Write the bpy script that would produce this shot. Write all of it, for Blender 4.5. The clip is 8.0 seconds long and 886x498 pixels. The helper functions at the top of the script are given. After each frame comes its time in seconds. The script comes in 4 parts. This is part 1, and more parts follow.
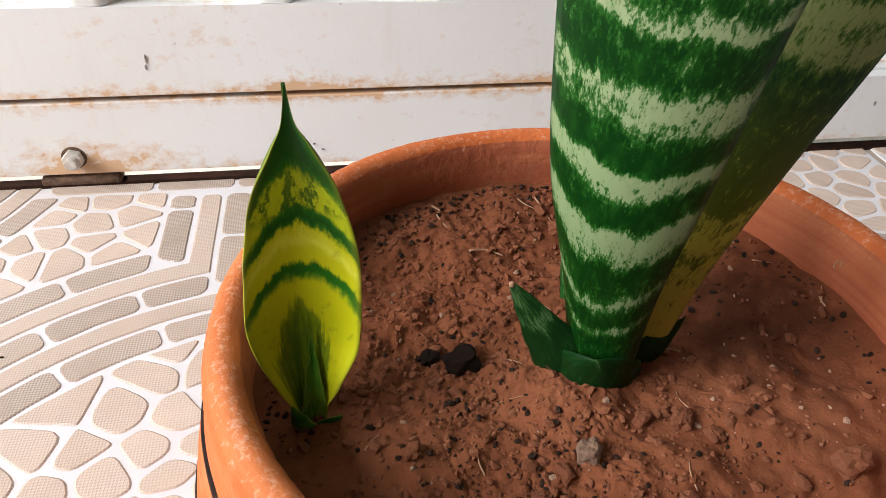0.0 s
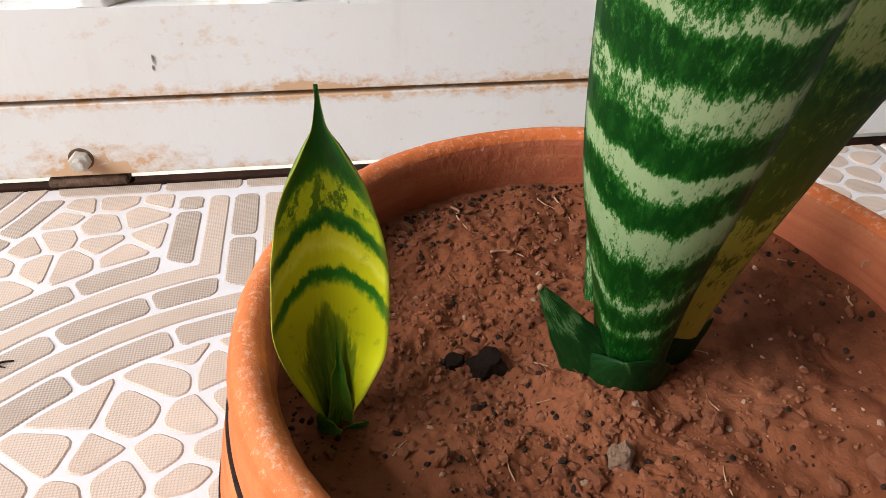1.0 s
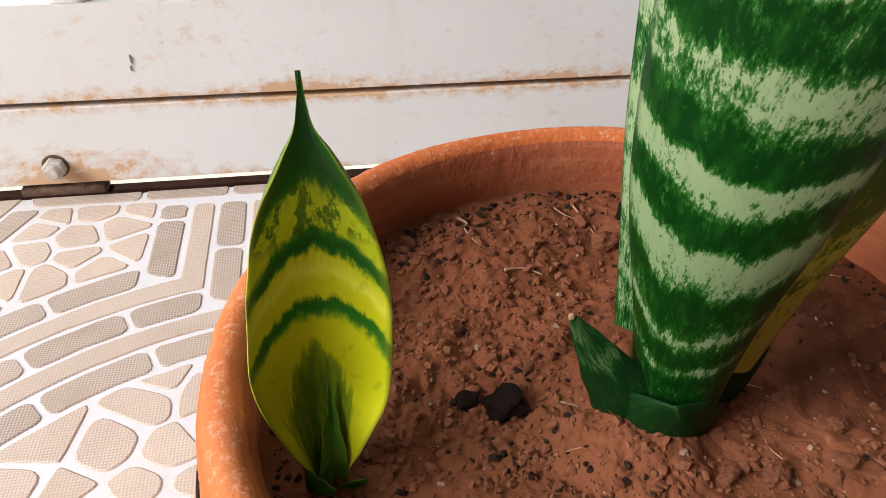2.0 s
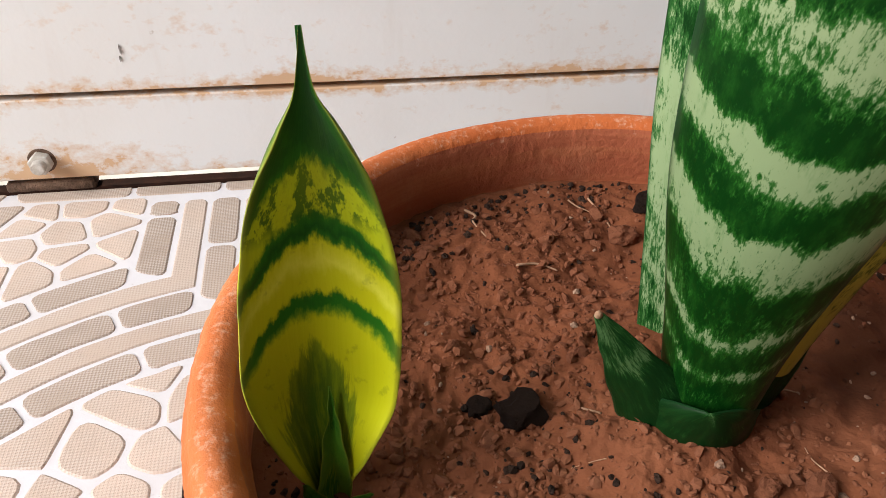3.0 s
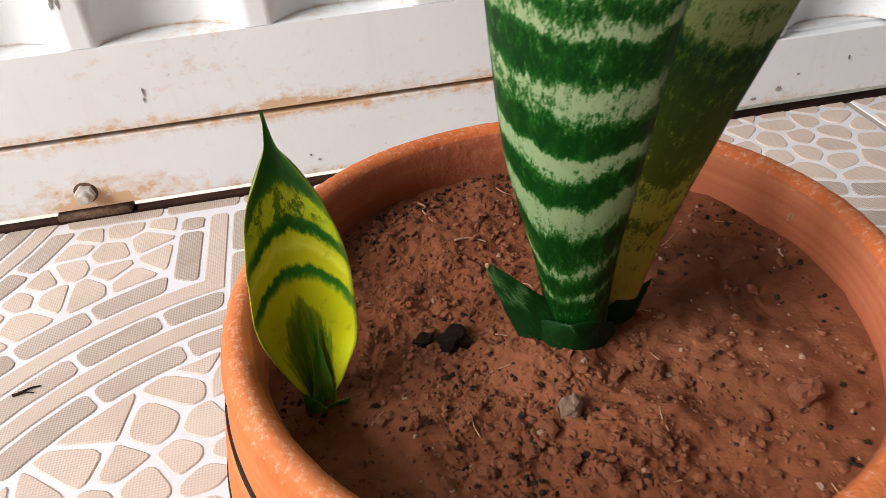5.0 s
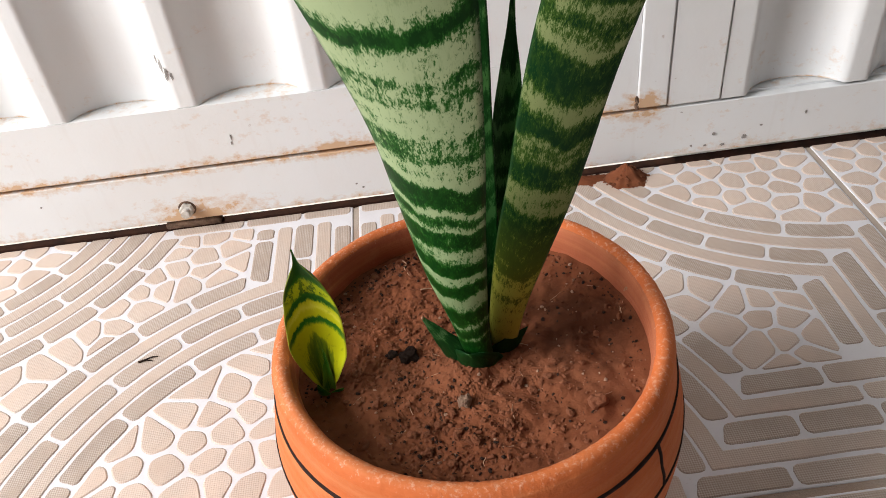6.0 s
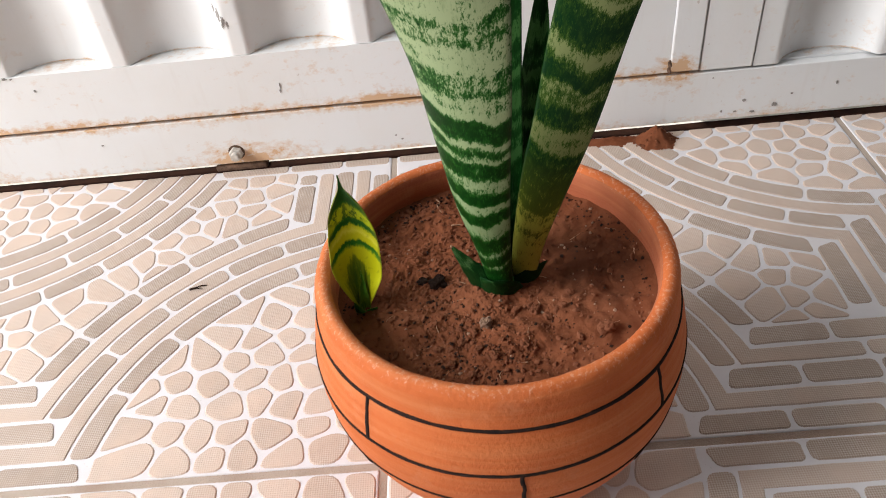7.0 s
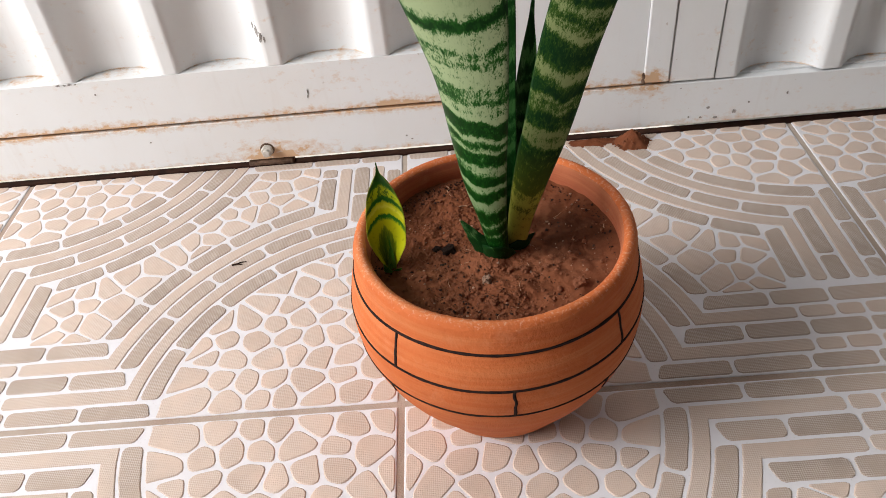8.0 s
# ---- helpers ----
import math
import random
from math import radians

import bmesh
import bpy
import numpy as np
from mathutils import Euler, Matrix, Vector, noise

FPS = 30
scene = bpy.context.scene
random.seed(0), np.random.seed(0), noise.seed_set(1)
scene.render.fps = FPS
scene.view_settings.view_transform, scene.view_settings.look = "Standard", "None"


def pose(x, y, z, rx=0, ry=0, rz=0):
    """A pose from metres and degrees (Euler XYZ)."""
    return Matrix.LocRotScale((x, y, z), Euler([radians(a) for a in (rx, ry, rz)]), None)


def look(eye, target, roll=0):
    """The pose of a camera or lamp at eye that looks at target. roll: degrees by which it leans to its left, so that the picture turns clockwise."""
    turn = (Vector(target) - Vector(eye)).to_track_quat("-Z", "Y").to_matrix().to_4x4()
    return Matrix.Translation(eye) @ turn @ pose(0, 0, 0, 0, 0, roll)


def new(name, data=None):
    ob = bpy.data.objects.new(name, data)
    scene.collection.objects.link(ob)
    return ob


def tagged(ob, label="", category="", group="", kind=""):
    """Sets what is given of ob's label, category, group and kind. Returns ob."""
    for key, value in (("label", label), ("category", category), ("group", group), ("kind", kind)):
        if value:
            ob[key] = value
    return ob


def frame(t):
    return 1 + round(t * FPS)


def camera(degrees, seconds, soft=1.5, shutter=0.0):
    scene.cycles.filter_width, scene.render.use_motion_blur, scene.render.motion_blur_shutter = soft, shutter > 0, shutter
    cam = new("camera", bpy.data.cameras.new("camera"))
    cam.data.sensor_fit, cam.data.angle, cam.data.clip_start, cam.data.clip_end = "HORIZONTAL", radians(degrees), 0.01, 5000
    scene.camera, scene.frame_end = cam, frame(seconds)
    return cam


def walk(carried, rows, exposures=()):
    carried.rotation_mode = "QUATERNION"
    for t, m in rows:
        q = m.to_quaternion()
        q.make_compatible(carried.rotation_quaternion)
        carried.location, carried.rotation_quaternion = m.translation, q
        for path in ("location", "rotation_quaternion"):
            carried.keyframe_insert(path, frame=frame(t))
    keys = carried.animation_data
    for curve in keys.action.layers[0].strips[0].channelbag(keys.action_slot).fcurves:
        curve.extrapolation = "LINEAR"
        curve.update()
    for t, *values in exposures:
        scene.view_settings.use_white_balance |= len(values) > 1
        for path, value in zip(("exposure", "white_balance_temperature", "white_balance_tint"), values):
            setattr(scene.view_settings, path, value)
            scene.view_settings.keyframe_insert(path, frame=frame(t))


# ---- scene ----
cam = camera(60.7, 8.0, soft=0.85, shutter=0.18)
PATH = [
    (0, (0.019, -0.124, 0.29), (0.287, 1.465, -0.894), 2.1),
    (0.5, (0.014, -0.118, 0.289), (0.269, 1.469, -0.9), 2.2),
    (1, (0.013, -0.12, 0.289), (0.28, 1.466, -0.9), 1.7),
    (1.5, (0.015, -0.118, 0.281), (0.271, 1.463, -0.918), 0.5),
    (1.7, (0.014, -0.108, 0.278), (0.279, 1.48, -0.909), 0.9),
    (2.8, (0.013, -0.082, 0.266), (0.323, 1.504, -0.911), 2.2),
    (3, (0.012, -0.082, 0.264), (0.313, 1.506, -0.915), 2.0),
    (3.5, (0.01, -0.079, 0.26), (0.301, 1.5, -0.932), 1.8),
    (4, (0.006, -0.079, 0.288), (0.335, 1.449, -0.96), 4.8),
    (4.2, (0.003, -0.088, 0.287), (0.291, 1.428, -0.986), 2.0),
    (4.5, (0.002, -0.112, 0.292), (0.255, 1.404, -0.988), -3.0),
    (4.8, (0.015, -0.128, 0.298), (0.263, 1.452, -0.904), -3.5),
    (5, (0.025, -0.144, 0.302), (0.255, 1.444, -0.892), -4.7),
    (5.2, (0.036, -0.17, 0.325), (0.206, 1.415, -0.884), -6.7),
    (6.3, (0.077, -0.26, 0.438), (0.083, 1.289, -0.827), -6.5),
    (6.5, (0.079, -0.265, 0.437), (0.093, 1.277, -0.837), -6.0),
    (7, (0.071, -0.288, 0.436), (-0.004, 1.222, -0.873), -6.8),
    (7.5, (0.062, -0.339, 0.46), (-0.026, 1.161, -0.86), -8.4),
    (8, (0.062, -0.388, 0.496), (0.004, 1.129, -0.807), -6.0),
]
walk(cam, [(t, look(eye, target, roll)) for t, eye, target, roll in PATH],
     exposures=[(0, 0.06), (5.0, 0.03), (6.5, 0.0), (7.0, -0.06), (8.0, -0.19)])

# ---- world, sun, daylight from the open side ----
world = bpy.data.worlds.new("sky")
scene.world = world
world.use_nodes = True
wn = world.node_tree.nodes
sky = wn.new("ShaderNodeTexSky")
sky.sky_type = "NISHITA"
sky.sun_disc = False
sky.sun_elevation = radians(42)
sky.sun_rotation = radians(-65)
world.node_tree.links.new(sky.outputs[0], wn["Background"].inputs[0])
wn["Background"].inputs[1].default_value = 0.03

sun = new("sun", bpy.data.lights.new("sun", "SUN"))
sun.data.energy, sun.data.angle, sun.data.color = 5.0, radians(0.5), (1.0, 0.95, 0.88)
sun.matrix_world = look((-3, 5, 5), (0, 1.2, 0))

day = new("daylight_opening", bpy.data.lights.new("daylight_opening", "AREA"))
day.data.shape, day.data.size, day.data.size_y = "RECTANGLE", 1.1, 1.3
day.data.energy, day.data.color = 88.0, (1.0, 0.97, 0.965)
day.matrix_world = look((-1.80, -0.43, 1.30), (0.1, 0.1, 0.1))


# ---- materials ----
class Mat:
    """A node material with a few short helpers."""

    def __init__(self, name, rough=0.5, metal=0.0, spec=0.5):
        self.m = bpy.data.materials.new(name)
        self.m.use_nodes = True
        self.t = self.m.node_tree
        self.p = self.t.nodes["Principled BSDF"]
        self.p.inputs["Roughness"].default_value = rough
        self.p.inputs["Metallic"].default_value = metal
        self.p.inputs["Specular IOR Level"].default_value = spec

    def node(self, kind, **inputs):
        n = self.t.nodes.new("ShaderNode" + kind)
        for key, value in inputs.items():
            self.put(n, key.replace("_", " "), value)
        return n

    def put(self, n, key, value):
        if isinstance(value, bpy.types.NodeSocket):
            self.t.links.new(value, n.inputs[key])
        else:
            n.inputs[key].default_value = value

    def coords(self, kind="Object", scale=(1, 1, 1)):
        n = self.node("Mapping", Vector=self.node("TexCoord").outputs[kind])
        n.inputs["Scale"].default_value = scale
        return n.outputs[0]

    def noise(self, vec, scale, detail=4.0, rough=0.6, distort=0.0):
        n = self.node("TexNoise", Vector=vec, Scale=scale, Detail=detail, Roughness=rough, Distortion=distort)
        return n.outputs["Fac"]

    def ramp(self, fac, stops, kind="LINEAR"):
        n = self.node("ValToRGB", Fac=fac)
        cr = n.color_ramp
        cr.interpolation = kind
        while len(cr.elements) < len(stops):
            cr.elements.new(0.5)
        for e, (pos, col) in zip(cr.elements, stops):
            e.position = pos
            e.color = (*col, 1) if not isinstance(col, (int, float)) else (col, col, col, 1)
        return n.outputs[0]

    def math(self, op, a, b=0.0, c=0.0):
        n = self.t.nodes.new("ShaderNodeMath")
        n.operation = op
        for i, v in enumerate((a, b, c)):
            if isinstance(v, bpy.types.NodeSocket):
                self.t.links.new(v, n.inputs[i])
            else:
                n.inputs[i].default_value = v
        return n.outputs[0]

    def mix(self, fac, a, b, mode="MIX"):
        n = self.t.nodes.new("ShaderNodeMix")
        n.data_type, n.blend_type = "RGBA", mode
        for key, v in ((0, fac), (6, a), (7, b)):
            if isinstance(v, bpy.types.NodeSocket):
                self.t.links.new(v, n.inputs[key])
            elif key:
                n.inputs[key].default_value = (*v, 1)
            else:
                n.inputs[key].default_value = v
        return n.outputs[2]

    def bump(self, height, strength=0.3, distance=0.001):
        n = self.node("Bump", Height=height, Strength=strength, Distance=distance)
        self.t.links.new(n.outputs[0], self.p.inputs["Normal"])

    def color(self, c):
        self.put(self.p, "Base Color", c if isinstance(c, bpy.types.NodeSocket) else (*c, 1))

    def rough(self, r):
        self.put(self.p, "Roughness", r)

    def one_of(self):
        """A random number for each piece, whether it is an object or an island."""
        a = self.node("ObjectInfo").outputs["Random"]
        b = self.node("NewGeometry").outputs["Random Per Island"]
        return self.math("FRACT", self.math("ADD", a, b))


def tile_material(name, dark, light, weave):
    k = Mat(name, 0.5, spec=0.3)
    v = k.coords()
    r = k.one_of()
    base = k.mix(r, dark, light)
    blot = k.noise(v, 22, 5, 0.65)
    base = k.mix(k.ramp(blot, [(0.35, 0.0), (0.7, 0.55)]), base, tuple(min(1, c * 1.2) for c in light))
    # a woven print of fine dots
    sep = k.node("SeparateXYZ", Vector=k.coords(scale=(1, 1, 1)))
    a = k.math("SINE", k.math("MULTIPLY", k.math("ADD", sep.outputs[0], sep.outputs[1]), 2000.0))
    b = k.math("SINE", k.math("MULTIPLY", k.math("SUBTRACT", sep.outputs[0], sep.outputs[1]), 2000.0))
    dots = k.math("MULTIPLY", a, b)
    dots = k.ramp(k.math("MULTIPLY_ADD", dots, 0.5, 0.5), [(0.38, 0.0), (0.62, 1.0)])
    patch = k.ramp(k.noise(v, 40, 2, 0.5), [(0.30, 0.25), (0.6, 1.0)])
    base = k.mix(k.math("MULTIPLY", patch, 0.7 * weave), base, k.mix(0.5, base, (0.10, 0.065, 0.04)))
    base = k.mix(k.math("MULTIPLY", k.math("MULTIPLY", dots, patch), weave), base, (0.74, 0.67, 0.61))
    k.color(base)
    k.rough(k.ramp(blot, [(0.3, 0.42), (0.7, 0.6)]))
    k.bump(k.math("ADD", k.math("MULTIPLY", dots, 0.4), k.noise(v, 160, 4, 0.6)), 0.35, 0.0006)
    return k.m


def glaze_material():
    k = Mat("white_tile_glaze", 0.32)
    v = k.coords()
    n = k.noise(v, 9, 6, 0.65)
    c = k.mix(k.ramp(n, [(0.4, 0.0), (0.75, 1.0)]), (0.725, 0.72, 0.75), (0.67, 0.65, 0.65))
    grit = k.noise(v, 420, 2, 0.5)
    c = k.mix(k.ramp(grit, [(0.66, 0.0), (0.74, 0.35)]), c, (0.45, 0.40, 0.36))
    k.color(c)
    k.rough(k.ramp(n, [(0.3, 0.28), (0.7, 0.45)]))
    k.bump(k.noise(v, 130, 4, 0.55), 0.25, 0.0006)
    return k.m


def grout_material():
    k = Mat("grey_brown_grout", 0.9)
    v = k.coords()
    c = k.mix(k.noise(v, 30, 5, 0.7), (0.34, 0.275, 0.22), (0.52, 0.445, 0.375))
    c = k.mix(k.ramp(k.noise(v, 6, 3, 0.6), [(0.45, 0.0), (0.7, 0.7)]), c, (0.25, 0.13, 0.08))
    k.color(c)
    k.bump(k.noise(v, 700, 3, 0.6), 0.6, 0.001)
    return k.m


def paint_material():
    """White enamel on sheet steel, with rust along seams and chips."""
    k = Mat("white_gate_paint", 0.38)
    v = k.coords()
    sep = k.node("SeparateXYZ", Vector=v)
    big = k.noise(v, 7, 5, 0.6)
    c = k.mix(k.ramp(big, [(0.35, 0.0), (0.7, 1.0)]), (0.77, 0.795, 0.805), (0.745, 0.75, 0.74))
    # grime in soft runs
    runs = k.noise(k.coords(scale=(60, 60, 7)), 1.0, 4, 0.6)
    c = k.mix(k.ramp(runs, [(0.58, 0.0), (0.82, 0.22)]), c, (0.58, 0.51, 0.45))
    # rust seeps from the seam at 68 mm as far as the post, from the lower edge and round the bolt
    left = k.ramp(k.math("ADD", sep.outputs[0], 0.5), [(0.795, 1.0), (0.802, 0.0)])
    near = k.math("MULTIPLY", k.math("ABSOLUTE", k.math("SUBTRACT", sep.outputs[2], 0.0668)), 115.0)
    near = k.math("MULTIPLY", k.math("SUBTRACT", 1.5, near), left)
    low = k.math("SUBTRACT", 1.1, k.math("MULTIPLY", k.math("ABSOLUTE", k.math("SUBTRACT", sep.outputs[2], 0.008)), 75.0))
    bx = k.math("MULTIPLY", k.math("ADD", sep.outputs[0], 0.148), 17.0)
    bz = k.math("MULTIPLY", k.math("SUBTRACT", sep.outputs[2], 0.015), 52.0)
    ring = k.math("SUBTRACT", 1.6, k.math("SQRT", k.math("ADD", k.math("MULTIPLY", bx, bx), k.math("MULTIPLY", bz, bz))))
    lip = k.math("SUBTRACT", 1.0, k.math("MULTIPLY", k.math("ABSOLUTE", k.math("SUBTRACT", sep.outputs[2], 0.1283)), 620.0))
    lip2 = k.math("SUBTRACT", 1.0, k.math("MULTIPLY", k.math("ABSOLUTE", k.math("SUBTRACT", sep.outputs[2], 0.0672)), 620.0))
    deep = k.ramp(k.math("ADD", sep.outputs[1], 0.1), [(0.4705, 0.0), (0.4735, 1.0)])
    lip2 = k.math("MULTIPLY", lip2, k.math("SUBTRACT", 1.0, left))
    lip = k.math("MULTIPLY", k.math("MAXIMUM", k.math("MULTIPLY", lip, left), lip2), deep)
    wx = k.math("MULTIPLY", k.math("SUBTRACT", sep.outputs[0], 0.282), 55.0)
    wz = k.math("MULTIPLY", k.math("SUBTRACT", sep.outputs[2], 0.071), 75.0)
    spot = k.math("SUBTRACT", 1.9, k.math("SQRT", k.math("ADD", k.math("MULTIPLY", wx, wx), k.math("MULTIPLY", wz, wz))))
    near = k.math("MAXIMUM", k.math("MAXIMUM", k.math("MAXIMUM", near, low), k.math("MAXIMUM", ring, spot)), lip)
    spots = k.noise(k.coords(scale=(85, 85, 120)), 1.0, 6, 0.7)
    wide = k.noise(k.coords(scale=(9, 9, 20)), 1.0, 3, 0.6)
    seep = k.math("ADD", near, k.math("ADD", k.math("MULTIPLY", k.math("SUBTRACT", spots, 0.55), 3.6), k.math("MULTIPLY", k.math("SUBTRACT", wide, 0.56), 2.0)))
    c = k.mix(k.ramp(seep, [(0.1, 0.0), (0.8, 0.38), (1.4, 0.72)]), c, (0.56, 0.27, 0.05))
    c = k.mix(k.ramp(seep, [(1.2, 0.0), (1.8, 0.9)]), c, (0.20, 0.085, 0.03))
    flecks = k.noise(v, 120, 3, 0.5)
    c = k.mix(k.ramp(flecks, [(0.735, 0.0), (0.765, 0.5)]), c, (0.40, 0.32, 0.26))
    k.color(c)
    k.rough(k.ramp(seep, [(0.3, 0.36), (0.9, 0.85)]))
    k.bump(k.math("ADD", k.noise(v, 40, 3, 0.5), k.math("MULTIPLY", k.noise(v, 320, 3, 0.6), 0.25)), 0.22, 0.0015)
    return k.m


def terracotta_material(name, deep, fair):
    k = Mat(name, 0.78, spec=0.3)
    v = k.coords()
    n = k.noise(v, 16, 6, 0.65)
    c = k.mix(k.ramp(n, [(0.3, 0.0), (0.72, 1.0)]), deep, fair)
    turn = k.noise(k.coords(scale=(6, 6, 190)), 1.0, 4, 0.6)
    c = k.mix(k.ramp(turn, [(0.45, 0.0), (0.75, 0.5)]), c, (0.66, 0.265, 0.105))
    # lime bloom rubbed along the lip
    sep = k.node("SeparateXYZ", Vector=v)
    lip = k.math("MULTIPLY", k.math("SUBTRACT", sep.outputs[2], 0.1590), 105.0)
    chalk = k.noise(k.coords(scale=(1, 1, 0.6)), 480, 6, 0.75)
    bloom = k.math("ADD", k.math("MINIMUM", lip, 0.75), k.math("MULTIPLY", k.math("SUBTRACT", chalk, 0.59), 4.5))
    c = k.mix(k.ramp(bloom, [(0.35, 0.0), (1.4, 0.55)]), c, (0.70, 0.46, 0.32))
    pale = k.noise(v, 55, 5, 0.7)
    c = k.mix(k.ramp(pale, [(0.55, 0.0), (0.85, 0.35)]), c, (0.66, 0.34, 0.19))
    k.color(c)
    k.bump(k.math("ADD", turn, k.math("MULTIPLY", k.noise(v, 380, 4, 0.65), 1.1)), 0.5, 0.0011)
    return k.m


def soil_material(name, a, b, dust, shade_patch=(0.140, 0.028, 0.042)):
    k = Mat(name, 0.95, spec=0.15)
    v = k.coords()
    n = k.noise(v, 45, 8, 0.72)
    c = k.mix(k.ramp(n, [(0.3, 0.0), (0.7, 1.0)]), a, b)
    c = k.mix(k.ramp(k.noise(v, 18, 4, 0.6), [(0.5, 0.0), (0.75, 0.7)]), c, dust)
    c = k.mix(k.ramp(k.noise(v, 520, 4, 0.65), [(0.62, 0.0), (0.76, 0.5)]), c, tuple(x * 0.25 for x in a))
    c = k.mix(k.math("MULTIPLY", k.one_of(), 0.35), c, b)
    # the plant's shade, put into the soil colour as a dark ragged patch
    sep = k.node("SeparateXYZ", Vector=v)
    dx, dy = k.math("MULTIPLY", k.math("SUBTRACT", sep.outputs[0], shade_patch[0]), 1 / shade_patch[2]), k.math("MULTIPLY", k.math("SUBTRACT", sep.outputs[1], shade_patch[1]), 1 / shade_patch[2])
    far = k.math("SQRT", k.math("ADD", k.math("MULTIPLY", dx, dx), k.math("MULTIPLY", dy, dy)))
    shade = k.math("SUBTRACT", k.math("MULTIPLY", k.noise(v, 55, 5, 0.65), 1.6), far)
    c = k.mix(k.ramp(shade, [(0.0, 0.0), (0.45, 0.62)]), c, tuple(x * 0.30 for x in a))
    k.color(c)
    k.bump(k.math("ADD", k.noise(v, 240, 6, 0.68), k.math("MULTIPLY", k.noise(v, 900, 3, 0.6), 0.6)), 0.5, 0.0010)
    return k.m


def snake_leaf_material(name, dark, mid, low_pale, pale, freq, shift, cover, yellow=0.0, bands=()):
    """Cross-banded leaf. UV: x runs across from -1 to 1, y along in decimetres. bands: (place, paleness) along the leaf."""
    k = Mat(name, 0.46, spec=0.09)
    uv = k.node("SeparateXYZ", Vector=k.node("TexCoord").outputs["UV"])
    u, w = uv.outputs[0], uv.outputs[1]
    arch = k.math("MULTIPLY", k.math("MULTIPLY", u, u), -0.06)
    ww = k.math("ADD", w, arch)

    def across(a, b, detail, rough):
        return k.noise(k.node("CombineXYZ", X=k.math("MULTIPLY", u, a), Y=k.math("MULTIPLY", ww, b), Z=shift).outputs[0], 1.0, detail, rough)

    sway = k.math("MULTIPLY", k.math("SUBTRACT", across(1.2, 2.0, 2, 0.5), 0.5), 0.16)
    ww2 = k.math("ADD", ww, sway)
    if bands:
        big = k.math("MULTIPLY_ADD", k.ramp(k.math("MULTIPLY", ww2, 0.25), [(p * 0.25, q) for p, q in bands]), 0.42, cover - 0.245)
    else:
        big = k.noise(k.node("CombineXYZ", X=k.math("MULTIPLY", u, 0.03), Y=ww2, Z=shift).outputs[0], freq, 1.5, 0.5)
    f = k.math("ADD", big, k.math("MULTIPLY", k.math("SUBTRACT", across(11.0, 24.0, 5, 0.75), 0.5), 0.66))
    f = k.math("ADD", f, k.math("MULTIPLY", k.math("SUBTRACT", across(36.0, 56.0, 4, 0.75), 0.5), 0.62))
    f = k.math("ADD", f, k.math("MULTIPLY", k.math("SUBTRACT", across(2.6, 6.0, 3, 0.6), 0.5), 0.36))
    f = k.math("ADD", f, k.math("MULTIPLY", k.math("SINE", k.math("MULTIPLY", ww2, 74.0)), 0.04))
    lit = k.mix(k.ramp(k.math("MULTIPLY", w, 0.4), [(0.25, 0.0), (0.75, 1.0)]), low_pale, pale)
    moss = k.mix(k.ramp(across(7.0, 15.0, 5, 0.7), [(0.48, 0.0), (0.70, 0.4)]), dark, mid)
    lit = k.mix(k.ramp(across(9.0, 11.0, 5, 0.75), [(0.54, 0.0), (0.74, 0.45)]), lit, mid)
    c = k.mix(k.ramp(f, [(cover - 0.055, 0.0), (cover + 0.05, 1.0)]), moss, lit)
    c = k.mix(k.ramp(f, [(cover - 0.16, 0.0), (cover - 0.03, 0.8), (cover + 0.05, 0.0)]), c, mid)
    foot = k.ramp(w, [(0.58, 1.0), (1.1, 0.0)])
    c = k.mix(k.math("MULTIPLY", foot, yellow), c, k.mix(k.ramp(f, [(cover - 0.08, 0.0), (cover - 0.02, 1.0)]), (0.10, 0.13, 0.015), (0.40, 0.39, 0.06)))
    rim = k.math("POWER", k.math("ABSOLUTE", u), 30.0)
    c = k.mix(k.math("MULTIPLY", rim, 0.8), c, (0.01, 0.05, 0.015))
    k.color(c)
    k.bump(k.noise(k.node("CombineXYZ", X=k.math("MULTIPLY", u, 26.0), Y=k.math("MULTIPLY", w, 7.0)).outputs[0], 1.0, 3, 0.5), 0.05, 0.001)
    return k.m


